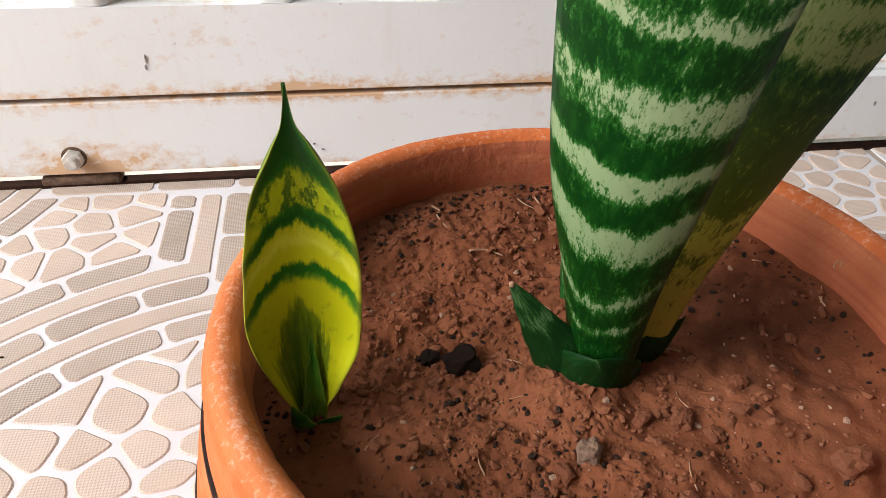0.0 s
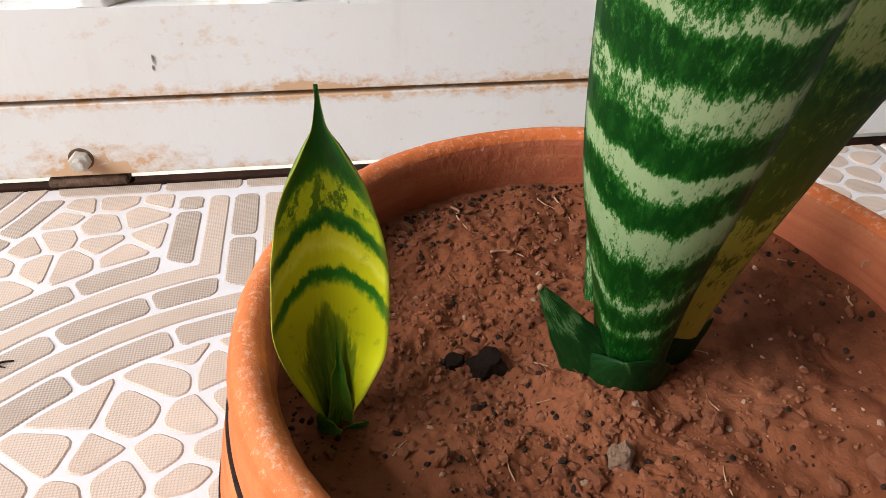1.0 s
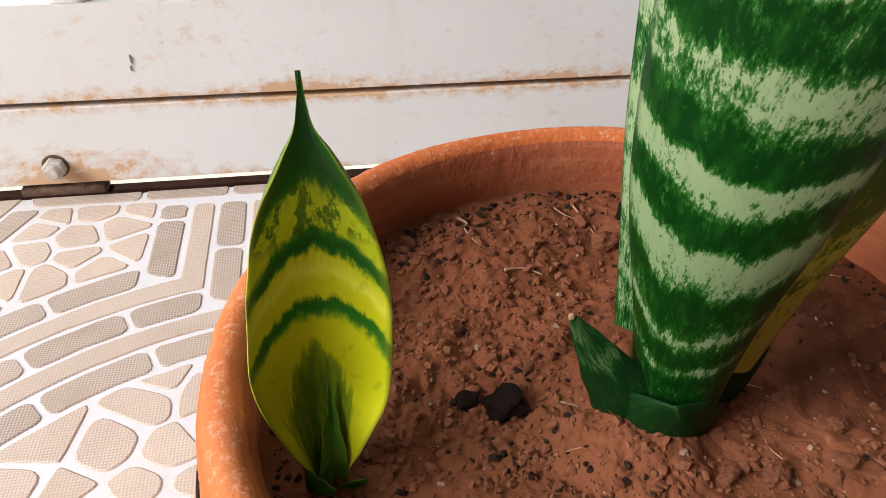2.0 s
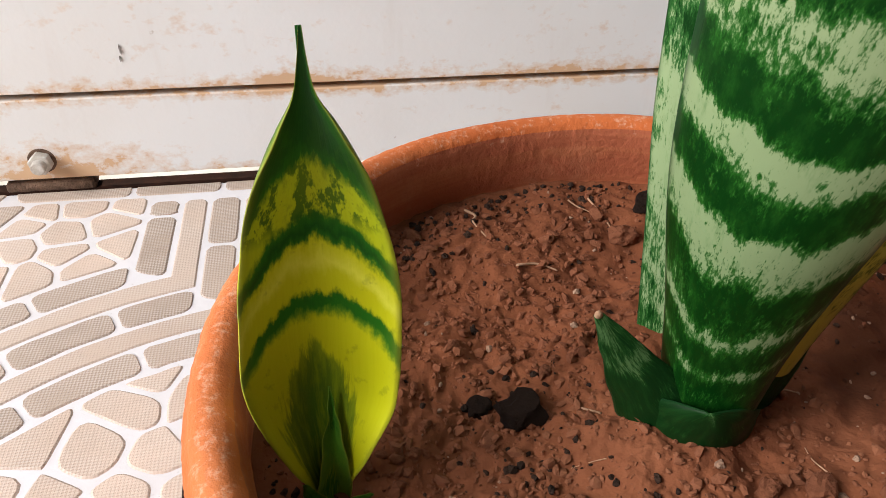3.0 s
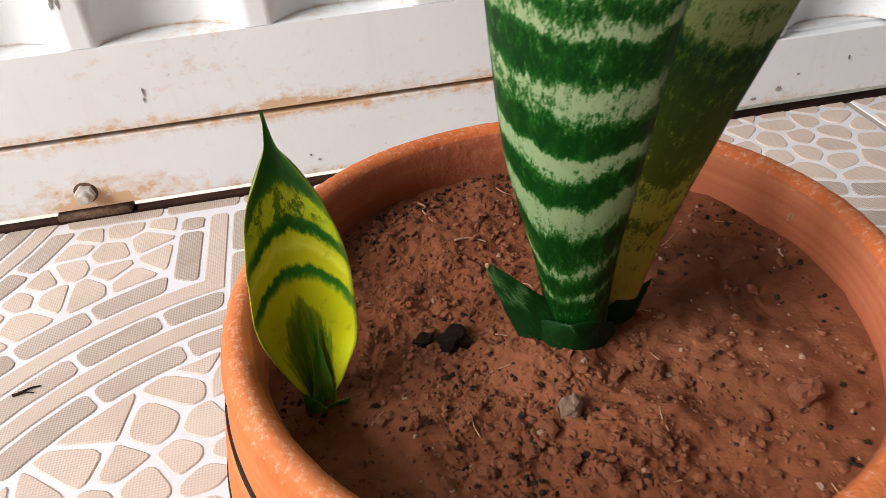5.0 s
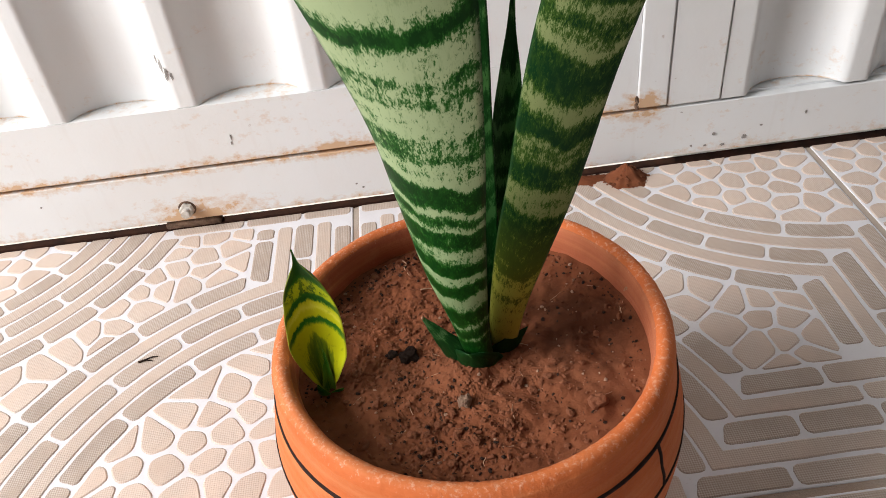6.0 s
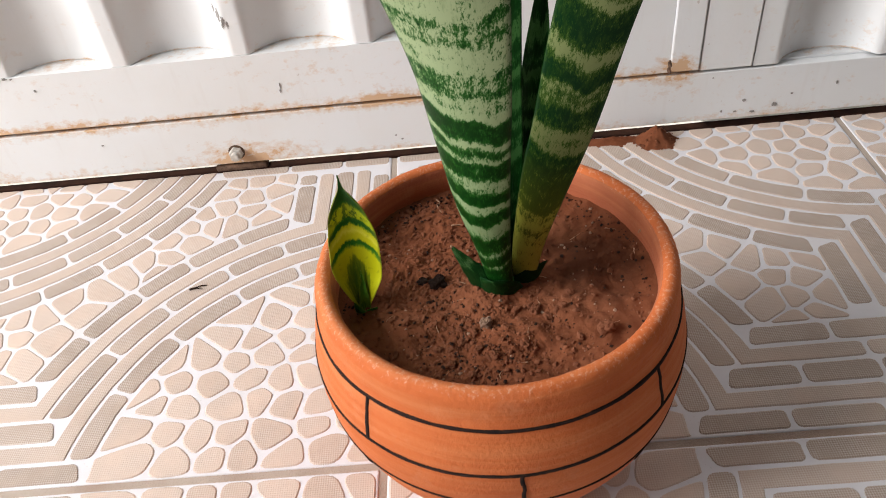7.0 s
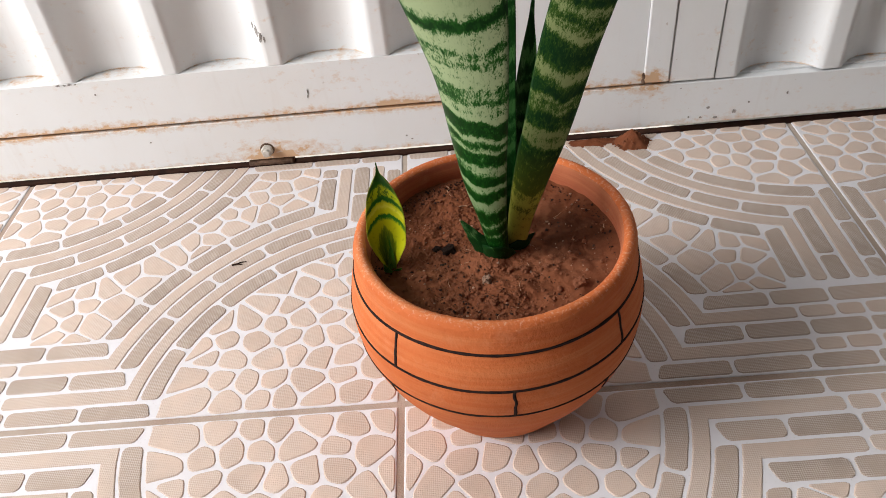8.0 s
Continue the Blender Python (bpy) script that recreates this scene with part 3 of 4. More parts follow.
def tile_outlines():
    rng = random.Random(11)
    bricks, stripes, pebbles = [], [], []
    for flip in (False, True):
        turn = swap if flip else (lambda p: p)
        for i, (r, v) in enumerate(zip(ROWS_R, ROWS_V)):
            bricks += [turn(p) for p in course(r, v, 0.0089, 5, 0.062, 0.0030, 0.25 * (i % 2), rng)]
        for r, v in STRIPES:
            stripes += [turn(p) for p in long_stripe(r, v, 0.0072, 0.0030, rng)]
    # pebble fields
    seeds = []
    step = 0.0238
    row = 0
    y = 0.016
    while y < T:
        x = 0.014 + (step * 0.5 if row % 2 else 0)
        while x < T:
            seeds.append((x + rng.uniform(-1, 1) * 0.0076, y + rng.uniform(-1, 1) * 0.0076))
            x += step * 1.12
        y += step * 0.92
        row += 1
    inner, outer = ROWS_R[0] - 0.0115, ROWS_R[2] + 0.0115

    def field_of(sx, sy):
        r0, r1 = math.hypot(sx, sy), math.hypot(T - sx, T - sy)
        if r0 < inner - 0.002:
            return "p"
        if r1 < inner - 0.002:
            return "q"
        if r0 > outer and r1 > outer:
            if sx > sy and sy > 0.097 and sx < T - 0.097:
                return "s"
            if sy > sx and sx > 0.097 and sy < T - 0.097:
                return "t"
        return None

    fields = [field_of(*q) for q in seeds]
    for (sx, sy), field in zip(seeds, fields):
        if field is None:
            continue
        r0, r1 = math.hypot(sx, sy), math.hypot(T - sx, T - sy)
        poly = [(EDGE, EDGE), (T - EDGE, EDGE), (T - EDGE, T - EDGE), (EDGE, T - EDGE)]
        g = rng.uniform(0.0008, 0.0016)
        for (ox, oy), other in zip(seeds, fields):
            if other is None or (other in "pq" or field in "pq") and other != field:
                continue
            dx, dy = ox - sx, oy - sy
            dist = math.hypot(dx, dy)
            if 0 < dist < 0.12:
                n = (dx / dist, dy / dist)
                poly = clip(poly, n, n[0] * (sx + ox) / 2 + n[1] * (sy + oy) / 2 - g)
        if field in "pq":
            c = (0, 0) if field == "p" else (T, T)
            for i in range(25):
                t = math.pi / 2 * i / 24 + (0 if field == "p" else math.pi)
                n = (math.cos(t), math.sin(t))
                poly = clip(poly, n, n[0] * c[0] + n[1] * c[1] + inner)
        else:
            for c, r in (((0, 0), r0), ((T, T), r1)):
                n = ((c[0] - sx) / r, (c[1] - sy) / r)
                poly = clip(poly, n, n[0] * c[0] + n[1] * c[1] - outer)
            lim = 0.0975
            if field == "s":
                poly = clip(clip(poly, (0, -1), -lim), (1, 0), T - lim)
            else:
                poly = clip(clip(poly, (-1, 0), -lim), (0, 1), T - lim)
        if len(poly) > 2 and abs(area(poly)) > 5e-5:
            mx, my = sum(p[0] for p in poly) / len(poly), sum(p[1] for p in poly) / len(poly)
            poly = [p for p, q in zip(poly, poly[1:] + poly[:1]) if math.hypot(p[0] - q[0], p[1] - q[1]) > 0.0022]
            poly = [(p[0] + (mx - p[0]) * f, p[1] + (my - p[1]) * f) for p, f in ((p, rng.uniform(-0.05, 0.06)) for p in poly)]
            if len(poly) > 2:
                pebbles.append(rounded(poly, 2, 0.20 if field in "pq" else 0.15))
    return bricks, stripes, pebbles


BRICKS, STRIPE_LINES, PEBBLES = tile_outlines()


bm = box(EDGE - 0.0012, T - EDGE + 0.0012, EDGE - 0.0012, T - EDGE + 0.0012, -0.008, 0.0, 0.0012, 2)
TILE_MESH = bpy.data.meshes.new("floor_tile")
bm.to_mesh(TILE_MESH)
bm.free()
TILE_MESH.materials.append(GLAZE)


def relief_mesh(name, outlines, material):
    verts, faces = [], []
    for p in outlines:
        (strip_raised if isinstance(p[0][0], tuple) else raised)(p, verts, faces)
    return mesh_of(name, verts, faces, material, smooth=False)


JOINED = (relief_mesh("brick_relief", BRICKS, BRICK), relief_mesh("stripe_relief", STRIPE_LINES, STRIPE), relief_mesh("pebble_relief", PEBBLES, PEBBLE))
SINGLE = [("brick", relief_mesh("brick", [p], BRICK)) for p in BRICKS] + [("stripe", relief_mesh("stripe", [p], STRIPE)) for p in STRIPE_LINES] + [
    ("pebble", relief_mesh("pebble", [p], PEBBLE)) for p in PEBBLES]

# tiles mirror one another across every joint
for i in range(-4, 4):
    for j in range(-5, 1):
        ob = mesh_part("floor_tile", TILE_MESH, floor)
        near = i in (-1, 0) and j in (-1, 0)
        even_x, even_y = i % 2 == 0, j % 2 == 0
        ob.location = ((i if even_x else i + 1) * T, (j if even_y else j + 1) * T, 0)
        ob.scale = (1 if even_x else -1, 1 if even_y else -1, 1)
        if near:
            for name, me in SINGLE:
                mesh_part(name, me, ob)
        else:
            for me in JOINED:
                tagged(mesh_part(me.name, me, ob), kind="stuff")

# ---- unseen walls and ceiling, added to hold back light; ground ----
wall_right = tagged(part("wall_east", box(2.2, 2.35, -2.4, 0.43, -0.06, 2.6), UNSEEN_GREY), "added unseen wall, dark grey to limit bounced light", "wall", kind="structure")
wall_back = tagged(part("wall_south", box(-2.2, 2.35, -2.55, -2.4, -0.06, 2.6), UNSEEN_GREY), "added unseen wall, dark grey to limit bounced light", "wall", kind="structure")
ceiling = tagged(part("ceiling", box(-2.2, 2.35, -2.55, 0.43, 2.6, 2.7), UNSEEN_GREY), "added unseen ceiling, dark grey to limit bounced light", "ceiling", kind="structure")
outside = tagged(part("ground", box(-60, 60, -60, 60, -0.2, -0.0605), CEMENT), "bare cement ground round the porch and outside the gate", "ground", kind="structure")


# ---- gate ----
def corrugated(x_edges, z0, z1, y_front, depth, flats):
    """Pressed sheet: flat ribs in the plane y_front and curved hollows between the pairs in x_edges."""
    xs = []
    last = flats[0]
    for a, b in x_edges:
        xs += [(last, 0.0), (a - 0.0045, 0.0)] if last < a else []
        for i in range(23):
            xs.append((a + (b - a) * i / 22, depth * (1 - abs(i / 11 - 1) ** 2.7)))
        last = b + 0.0045
    xs += [(last, 0.0), (flats[1], 0.0)]
    zs = [z0 + (z1 - z0) * (i / 10) for i in range(11)]
    n = len(xs)
    verts = [(x, y_front + d, z) for z in zs for x, d in xs]
    faces = [(k * n + i, k * n + i + 1, (k + 1) * n + i + 1, (k + 1) * n + i) for k in range(10) for i in range(n - 1)]
    back = len(verts)
    for z in (z0, z1):
        verts += [(flats[0], y_front + depth + 0.004, z), (flats[1], y_front + depth + 0.004, z)]
    faces.append((back + 1, back, back + 2, back + 3))
    return verts, faces


def sheet_part(name, data, parent, label=""):
    me = mesh_of(name, data[0], data[1], PAINT, smooth=True)
    return mesh_part(name, me, parent, label)


gate = tagged(empty("metal_gate", (0, GATE_Y, 0)), "white painted steel gate with rusty seams and curved hollows", "gate", kind="structure")
G = GATE_Y


def gpart(name, bm, material, parent=gate, label=""):
    ob = part(name, bm, material, parent, label)
    ob.matrix_parent_inverse = Matrix.Translation((0, -G, 0))
    return ob


def gsheet(name, data, parent, label=""):
    ob = sheet_part(name, data, parent, label)
    ob.matrix_parent_inverse = Matrix.Translation((0, -G, 0))
    return ob


TOP = 2.5
# Added behind the open seam; its near-black colour stands for shade in the gap.
gpart("seam_backing", box(-1.5, 0.3005, G + 0.0112, G + 0.014, 0.0600, 0.0680), BLACKGAP)
gpart("bottom_rail", box(-1.6, 1.9, G + 0.0005, G + 0.011, 0.0105, 0.0641, 0.0008, 2), PAINT, label="white rail with rust along the seam")
gpart("rail_flange", box(0.302, 1.9, G + 0.0112, G + 0.04, 0.030, 0.0662), PAINT)
gpart("post", box(0.3035, 0.3535, G - 0.0002, G + 0.04, 0.0668, TOP, 0.0016, 2), PAINT)
hollows = [(0.378 + 0.1155 * i, 0.4715 + 0.1155 * i) for i in range(12)]
gsheet("corrugated_panel", corrugated(hollows, 0.0666, TOP, G + 0.001, 0.024, (0.3542, 1.85)), gate)
gpart("top_rail", box(-1.6, 1.9, G, G + 0.04, TOP, TOP + 0.06, 0.002, 2), PAINT)

door = tagged(empty("gate_door", (0, G, 0)), "white steel wicket door in the gate, rusty at its foot", "door", kind="structure")
gpart("door_rail", box(-1.5, 0.2738, G + 0.0005, G + 0.04, 0.0682, 0.1275), PAINT, door)
hollows = [(-0.347 - 0.1145 * 9 + 0.1145 * i, -0.2505 - 0.1145 * 9 + 0.1145 * i) for i in range(13)]
gsheet("corrugated_panel", corrugated(hollows, 0.1277, TOP, G + 0.0015, 0.025, (-1.48, 0.1968)), door)
gpart("door_plate", box(0.1973, 0.2738, G + 0.0005, G + 0.03, 0.1275, TOP), PAINT, door)
gpart("door_stile", box(0.2743, 0.3026, G - 0.0015, G + 0.035, 0.0685, TOP, 0.0016, 2), PAINT, door)


def weld(cx, cz, rng, parent):
    """A knob of rusty weld where stile and rail meet."""
    bm = bmesh.new()
    bmesh.ops.create_icosphere(bm, subdivisions=3, radius=0.0028)
    for v in bm.verts:
        k = 1 + 0.5 * noise.noise(v.co * 420)
        v.co = Vector((cx + v.co.x * k * 0.7, G - 0.0005 + v.co.y * k * 0.6, cz + v.co.z * k * 1.3))
    return gpart("weld", bm, RUST, parent, "rusty weld bead")


rng = random.Random(3)
weld(0.2742, 0.078, rng, door)
weld(0.2742, 0.0715, rng, door)


def chip(cx, cz, w, h, seed, parent):
    """A flake of missing paint with a ragged outline."""
    r = random.Random(seed)
    n = 18
    verts = [(cx, 0, cz)]
    for i in range(n):
        a = 2 * math.pi * i / n
        k = r.uniform(0.55, 1.1)
        verts.append((cx + w * k * math.cos(a), 0, cz + h * k * math.sin(a)))
    d = [(x, G + (hollow_depth(x) if z > 0.128 else 0.0) - 0.0003, z) for x, y, z in verts]
    back = [(x, y + 0.0012, z) for x, y, z in d]
    faces = [(0, 1 + (i + 1) % n, 1 + i) for i in range(n)] + [(1 + i, 1 + (i + 1) % n, n + 2 + (i + 1) % n, n + 2 + i) for i in range(n)]
    me = mesh_of("paint_chip", d + back, faces, CHIPPED, smooth=False)
    ob = mesh_part("paint_chip", me, parent, "grey patch of chipped paint")
    ob.matrix_parent_inverse = Matrix.Translation((0, -G, 0))
    return ob


def hollow_depth(x):
    for a, b in hollows:
        if a <= x <= b:
            s = (x - a) / (b - a) * 2 - 1
            return 0.0015 + 0.025 * (1 - abs(s) ** 2.7)
    return 0.0015


for x, z, w, h, n in ((-0.1385, 0.166, 0.0022, 0.0075, 5), (-0.1345, 0.161, 0.0020, 0.0060, 8), (-0.1420, 0.172, 0.0014, 0.0045, 9), (-0.1315, 0.158, 0.0012, 0.0040, 11), (-0.1365, 0.157, 0.0012, 0.0030, 12)):
    chip(x, z, w, h, n, door)


for x, z, w, h, n in ((-0.098, 0.0935, 0.0008, 0.0032, 21), (-0.099, 0.088, 0.0006, 0.0018, 22), (0.005, 0.0268, 0.0011, 0.0009, 23), (0.011, 0.022, 0.0012, 0.0008, 24), (0.352, 0.030, 0.0022, 0.0016, 25),
                      (0.383, 0.0225, 0.0030, 0.0022, 26), (0.362, 0.0165, 0.0025, 0.0014, 27), (0.331, 0.0195, 0.0013, 0.0016, 28), (0.398, 0.033, 0.0016, 0.0009, 29), (0.345, 0.018, 0.0016, 0.0010, 30),
                      (0.44, 0.041, 0.0012, 0.0022, 31), (0.318, 0.058, 0.0010, 0.0006, 32), (-0.366, 0.1265, 0.0026, 0.0012, 41), (-0.359, 0.1262, 0.0018, 0.0011, 42), (-0.353, 0.1267, 0.0028, 0.0011, 43), (-0.347, 0.1263, 0.0014, 0.0009, 44), (-0.33, 0.112, 0.0009, 0.0012, 33), (-0.29, 0.046, 0.0012, 0.0008, 34)):
    chip(x, z, w, h, n, gate)


def hex_bolt(cx, cz):
    bolt = tagged(empty("hex_bolt", (cx, G + 0.001, cz)), "white painted hexagonal bolt with dark rusty ring on the rail", "bolt")
    turn = pose(0, 0, 0, 90, 0, 0)

    def ring(name, r, y0, y1, seg, spin, bevel, mat, label=""):
        bm = bmesh.new()
        bmesh.ops.create_cone(bm, cap_ends=True, segments=seg, radius1=r, radius2=r, depth=y1 - y0)
        bmesh.ops.bevel(bm, geom=bm.edges[:], offset=bevel, segments=2, profile=0.5, affect="EDGES")
        bmesh.ops.transform(bm, matrix=pose(0, -(y0 + y1) / 2, 0, 90, 0, 0) @ pose(0, 0, 0, 0, 0, spin), verts=bm.verts)
        part(name, bm, mat, bolt, label)

    # Added rusty ring; crevice shade round the nut is put into its colour.
    ring("washer", 0.0084, -0.001, 0.0009, 28, 0, 0.0004, RUST, "rusty brown ring with the nut's crevice shade put into its colour")
    ring("nut", 0.0072, 0.0010, 0.0070, 6, 14, 0.0006, STEEL)
    ring("thread", 0.0043, 0.0066, 0.0120, 20, 0, 0.0007, STEEL)


hex_bolt(-0.159, 0.0238)

# worn iron stop under the rail, below the bolt
bm = box(-0.186, -0.132, G + 0.0008, G + 0.013, -0.0005, 0.0078, 0.003, 3)
for v in bm.verts:
    v.co += Vector((0, 0.003 * noise.noise(v.co * 90), 0.0015 * noise.noise(v.co * 130)))
tagged(part("floor_stop", bm, RUST, smooth=True), "worn brown iron floor stop beneath the gate", "stop")

# added strip under the gate: dirt and the gap's shade put into its colour
bm = box(-2.1, 2.1, G + 0.0004, G + 0.0120, -0.003, 0.0013)
tagged(part("gate_track", bm, BLACKGAP), "dark dirty strip under the gate with shade put into its colour", "track", kind="structure")
# Added strip that shows sunlight on the floor through the gap.
tagged(part("gate_sill", box(-2.1, 2.1, G + 0.0123, G + 0.115, -0.003, 0.0011), SUNLIT_PALE), "added pale strip for sunlight on the floor outside the gate", "sill", kind="structure")


# ---- pot ----
POT = Vector((0.0825, 0.018, 0))
OUTER = [(0.0, 0.0), (0.056, 0.0), (0.0605, 0.003), (0.0655, 0.012), (0.0735, 0.026), (0.0835, 0.041), (0.0925, 0.057), (0.0995, 0.073), (0.1043, 0.089), (0.1062, 0.103),
         (0.1058, 0.118), (0.1032, 0.133), (0.0998, 0.1445), (0.0988, 0.151), (0.0985, 0.157), (0.0978, 0.1620), (0.0953, 0.1655), (0.0920, 0.1662), (0.0890, 0.1642),
         (0.0876, 0.1595), (0.0872, 0.152), (0.0885, 0.142), (0.091, 0.128), (0.092, 0.110)]


def lathe(profile, seg, wobble=0.0, spot=POT):
    verts, faces = [], []
    for j, (r, z) in enumerate(profile):
        for i in range(seg):
            a = 2 * math.pi * i / seg
            p = Vector((math.cos(a), math.sin(a), z * 6))
            k = 1 + wobble * noise.noise(p * 1.7) + wobble * 0.35 * noise.noise(Vector((p.x * 5, p.y * 5, z * 90)))
            if z > 0.152 and r > 0.0865:
                k += 0.0025 * noise.noise(Vector((math.cos(a) * 34, math.sin(a) * 34, z * 330))) + 0.0022 * noise.noise(Vector((math.cos(a) * 95, math.sin(a) * 95, z * 800)))
            dz = wobble * 0.10 * noise.noise(p * 2.3 + Vector((9, 0, 0))) if z > 0.01 else 0
            verts.append((spot.x + r * k * math.cos(a), spot.y + r * k * math.sin(a), z + dz))
    for j in range(len(profile) - 1):
        for i in range(seg):
            a, b = j * seg + i, j * seg + (i + 1) % seg
            faces.append((a, b, b + seg, a + seg))
    return verts, faces


def smooth_profile(pts, times=2):
    for _ in range(times):
        out = [pts[0]]
        for p, q in zip(pts, pts[1:]):
            out += [(0.75 * p[0] + 0.25 * q[0], 0.75 * p[1] + 0.25 * q[1]), (0.25 * p[0] + 0.75 * q[0], 0.25 * p[1] + 0.75 * q[1])]
        pts = out + [pts[-1]]
    return pts


PROFILE = smooth_profile(OUTER, 2)


def pot_radius(z):
    best = 0
    for (r0, z0), (r1, z1) in zip(PROFILE, PROFILE[1:]):
        if r0 > 0.05 and min(z0, z1) <= z <= max(z0, z1) and z1 != z0:
            best = max(best, r0 + (r1 - r0) * (z - z0) / (z1 - z0))
    return best


pot = tagged(empty("flower_pot", POT), "round orange terracotta pot with dark incised brick lines", "flower pot")


def pot_part(name, me, label=""):
    ob = mesh_part(name, me, pot, label)
    ob.matrix_parent_inverse = Matrix.Translation(-POT)
    return ob


LIP = max(range(len(PROFILE)), key=lambda i: PROFILE[i][1])
pot_part("pot_body", mesh_of("pot_body", *lathe(PROFILE[:LIP + 6], 420, 0.006), CLAY))
pot_part("inner_wall", mesh_of("inner_wall", *lathe(PROFILE[LIP + 5:], 420, 0.006), CLAY_SHADED), "redder inner wall with its shade put into the colour")


def groove(points, half, name):
    """A dark line laid over the clay along points (angle, height)."""
    verts, faces = [], []
    for i, (a, z) in enumerate(points):
        a2, z2 = points[min(i + 1, len(points) - 1)]
        a1, z1 = points[max(i - 1, 0)]
        r = pot_radius(z)
        d = Vector(((a2 - a1) * r, z2 - z1))
        d = d.normalized() if d.length else Vector((1, 0))
        w = half * (0.75 + 0.5 * abs(noise.noise(Vector((a * 9, z * 60, 3)))))
        for k, lift in ((-1, -0.0006), (-0.6, 0.0006), (0.6, 0.0006), (1, -0.0006)):
            aa, zz = a - d.y * w * k / r, z + d.x * w * k
            p = Vector((math.cos(aa), math.sin(aa), zz * 6))
            kk = 1 + 0.006 * noise.noise(p * 1.7) + 0.0021 * noise.noise(Vector((p.x * 5, p.y * 5, zz * 90)))
            rr = pot_radius(zz) * kk + lift
            verts.append((POT.x + rr * math.cos(aa), POT.y + rr * math.sin(aa), zz))
    for i in range(len(points) - 1):
        for k in range(3):
            b = i * 4 + k
            faces.append((b, b + 4, b + 5, b + 1))
    return pot_part(name, mesh_of(name, verts, faces, GROOVE))


RINGS = (0.1438, 0.1162, 0.0892, 0.058)
for z in RINGS[:3]:
    pts = [(2 * math.pi * i / 200, z + 0.0012 * noise.noise(Vector((math.cos(i / 31.8) * 1.5, math.sin(i / 31.8) * 1.5, z * 40)))) for i in range(201)]
    groove(pts, 0.0014, "ring_line")
for row, (z0, z1) in enumerate(zip(RINGS, RINGS[1:])):
    for k in range(4):
        a = radians((-135, -88, -135)[row] + 90 * k + (2, 0, -4)[row])
        pts = [(a + 0.012 * noise.noise(Vector((row, k, i * 0.4))), z0 + (z1 - z0) * i / 8) for i in range(9)]
        groove(pts if row < 2 else pts[:4], 0.0015, "brick_line")


# ---- soil ----
def roughness(x, y):
    """How crumbly the soil is: smooth dusty crust on one side, crumbs behind and in the middle of the near side."""
    k = 0.17 + 0.85 / (1 + math.exp((x - 0.085) / 0.012)) * (1 / (1 + math.exp(-(y - 0.010) / 0.008)))
    k += 1.0 * math.exp(-((x - 0.068) ** 2 + (y + 0.033) ** 2) / 0.0013)
    k += 0.35 * noise.noise(Vector((x * 45, y * 45, 2)))
    return min(1.1, max(0.10, k))


def soil_height(x, y):
    dx, dy = x - POT.x, y - POT.y
    r = math.hypot(dx, dy) / 0.09
    p = Vector((x, y, 0))
    h = 0.1415 + 0.0030 * r * r + 0.022 * dy
    h += (0.0052 * noise.noise(p * 28) + 0.0026 * noise.noise(p * 70 + Vector((3, 1, 0))) + 0.0014 * noise.noise(p * 170)) * (1 - 0.65 * min(1, r) ** 4)
    crumbly = roughness(x, y)
    h += (0.0009 * noise.noise(p * 380) + 0.0004 * noise.noise(p * 900)) * crumbly
    # plates of crust with sunken cracks
    crack = abs(noise.noise(p * 95 + Vector((0, 0, 5))))
    h -= 0.0010 * max(0.0, 1 - crack / 0.07) * (0.3 + crumbly) * max(0.0, noise.noise(p * 40 + Vector((7, 0, 0))) + 0.25)
    # a little heap round the stem
    h += 0.004 * math.exp(-((x - 0.088) ** 2 + (y - 0.015) ** 2) / 0.0006)
    # a hollow where the sprout comes up
    h -= 0.0045 * math.exp(-((x - 0.010) ** 2 + (y - 0.008) ** 2) / 0.0005)
    return h


def soil_bed():
    verts, faces = [], []
    rings, seg = 190, 460
    for j in range(rings + 1):
        r = 0.0905 * j / rings
        for i in range(seg):
            a = 2 * math.pi * i / seg
            x, y = POT.x + r * math.cos(a), POT.y + r * math.sin(a)
            verts.append((x, y, soil_height(x, y)))
    for j in range(rings):
        for i in range(seg):
            a, b = j * seg + i, j * seg + (i + 1) % seg
            faces.append((a, b, b + seg, a + seg))
    return mesh_of("soil_bed", verts, faces, SOIL)


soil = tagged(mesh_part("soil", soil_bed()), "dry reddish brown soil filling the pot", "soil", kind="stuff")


def lump_mesh(name, seed, material, flat=0.7, sub=2, blocky=0.0):
    bm = bmesh.new()
    bmesh.ops.create_icosphere(bm, subdivisions=sub, radius=1)
    off = Vector((seed * 3.1, seed * 1.7, seed))
    for v in bm.verts:
        k = 1 + 0.42 * noise.noise(v.co * 1.3 + off) + 0.2 * noise.noise(v.co * 3.1 + off)
        k /= max(abs(v.co.x), abs(v.co.y), abs(v.co.z)) ** blocky
        v.co = Vector((v.co.x * k, v.co.y * k * 0.82, v.co.z * k * flat))
    me = bpy.data.meshes.new(name)
    bm.to_mesh(me)
    bm.free()
    me.materials.append(material)
    return me


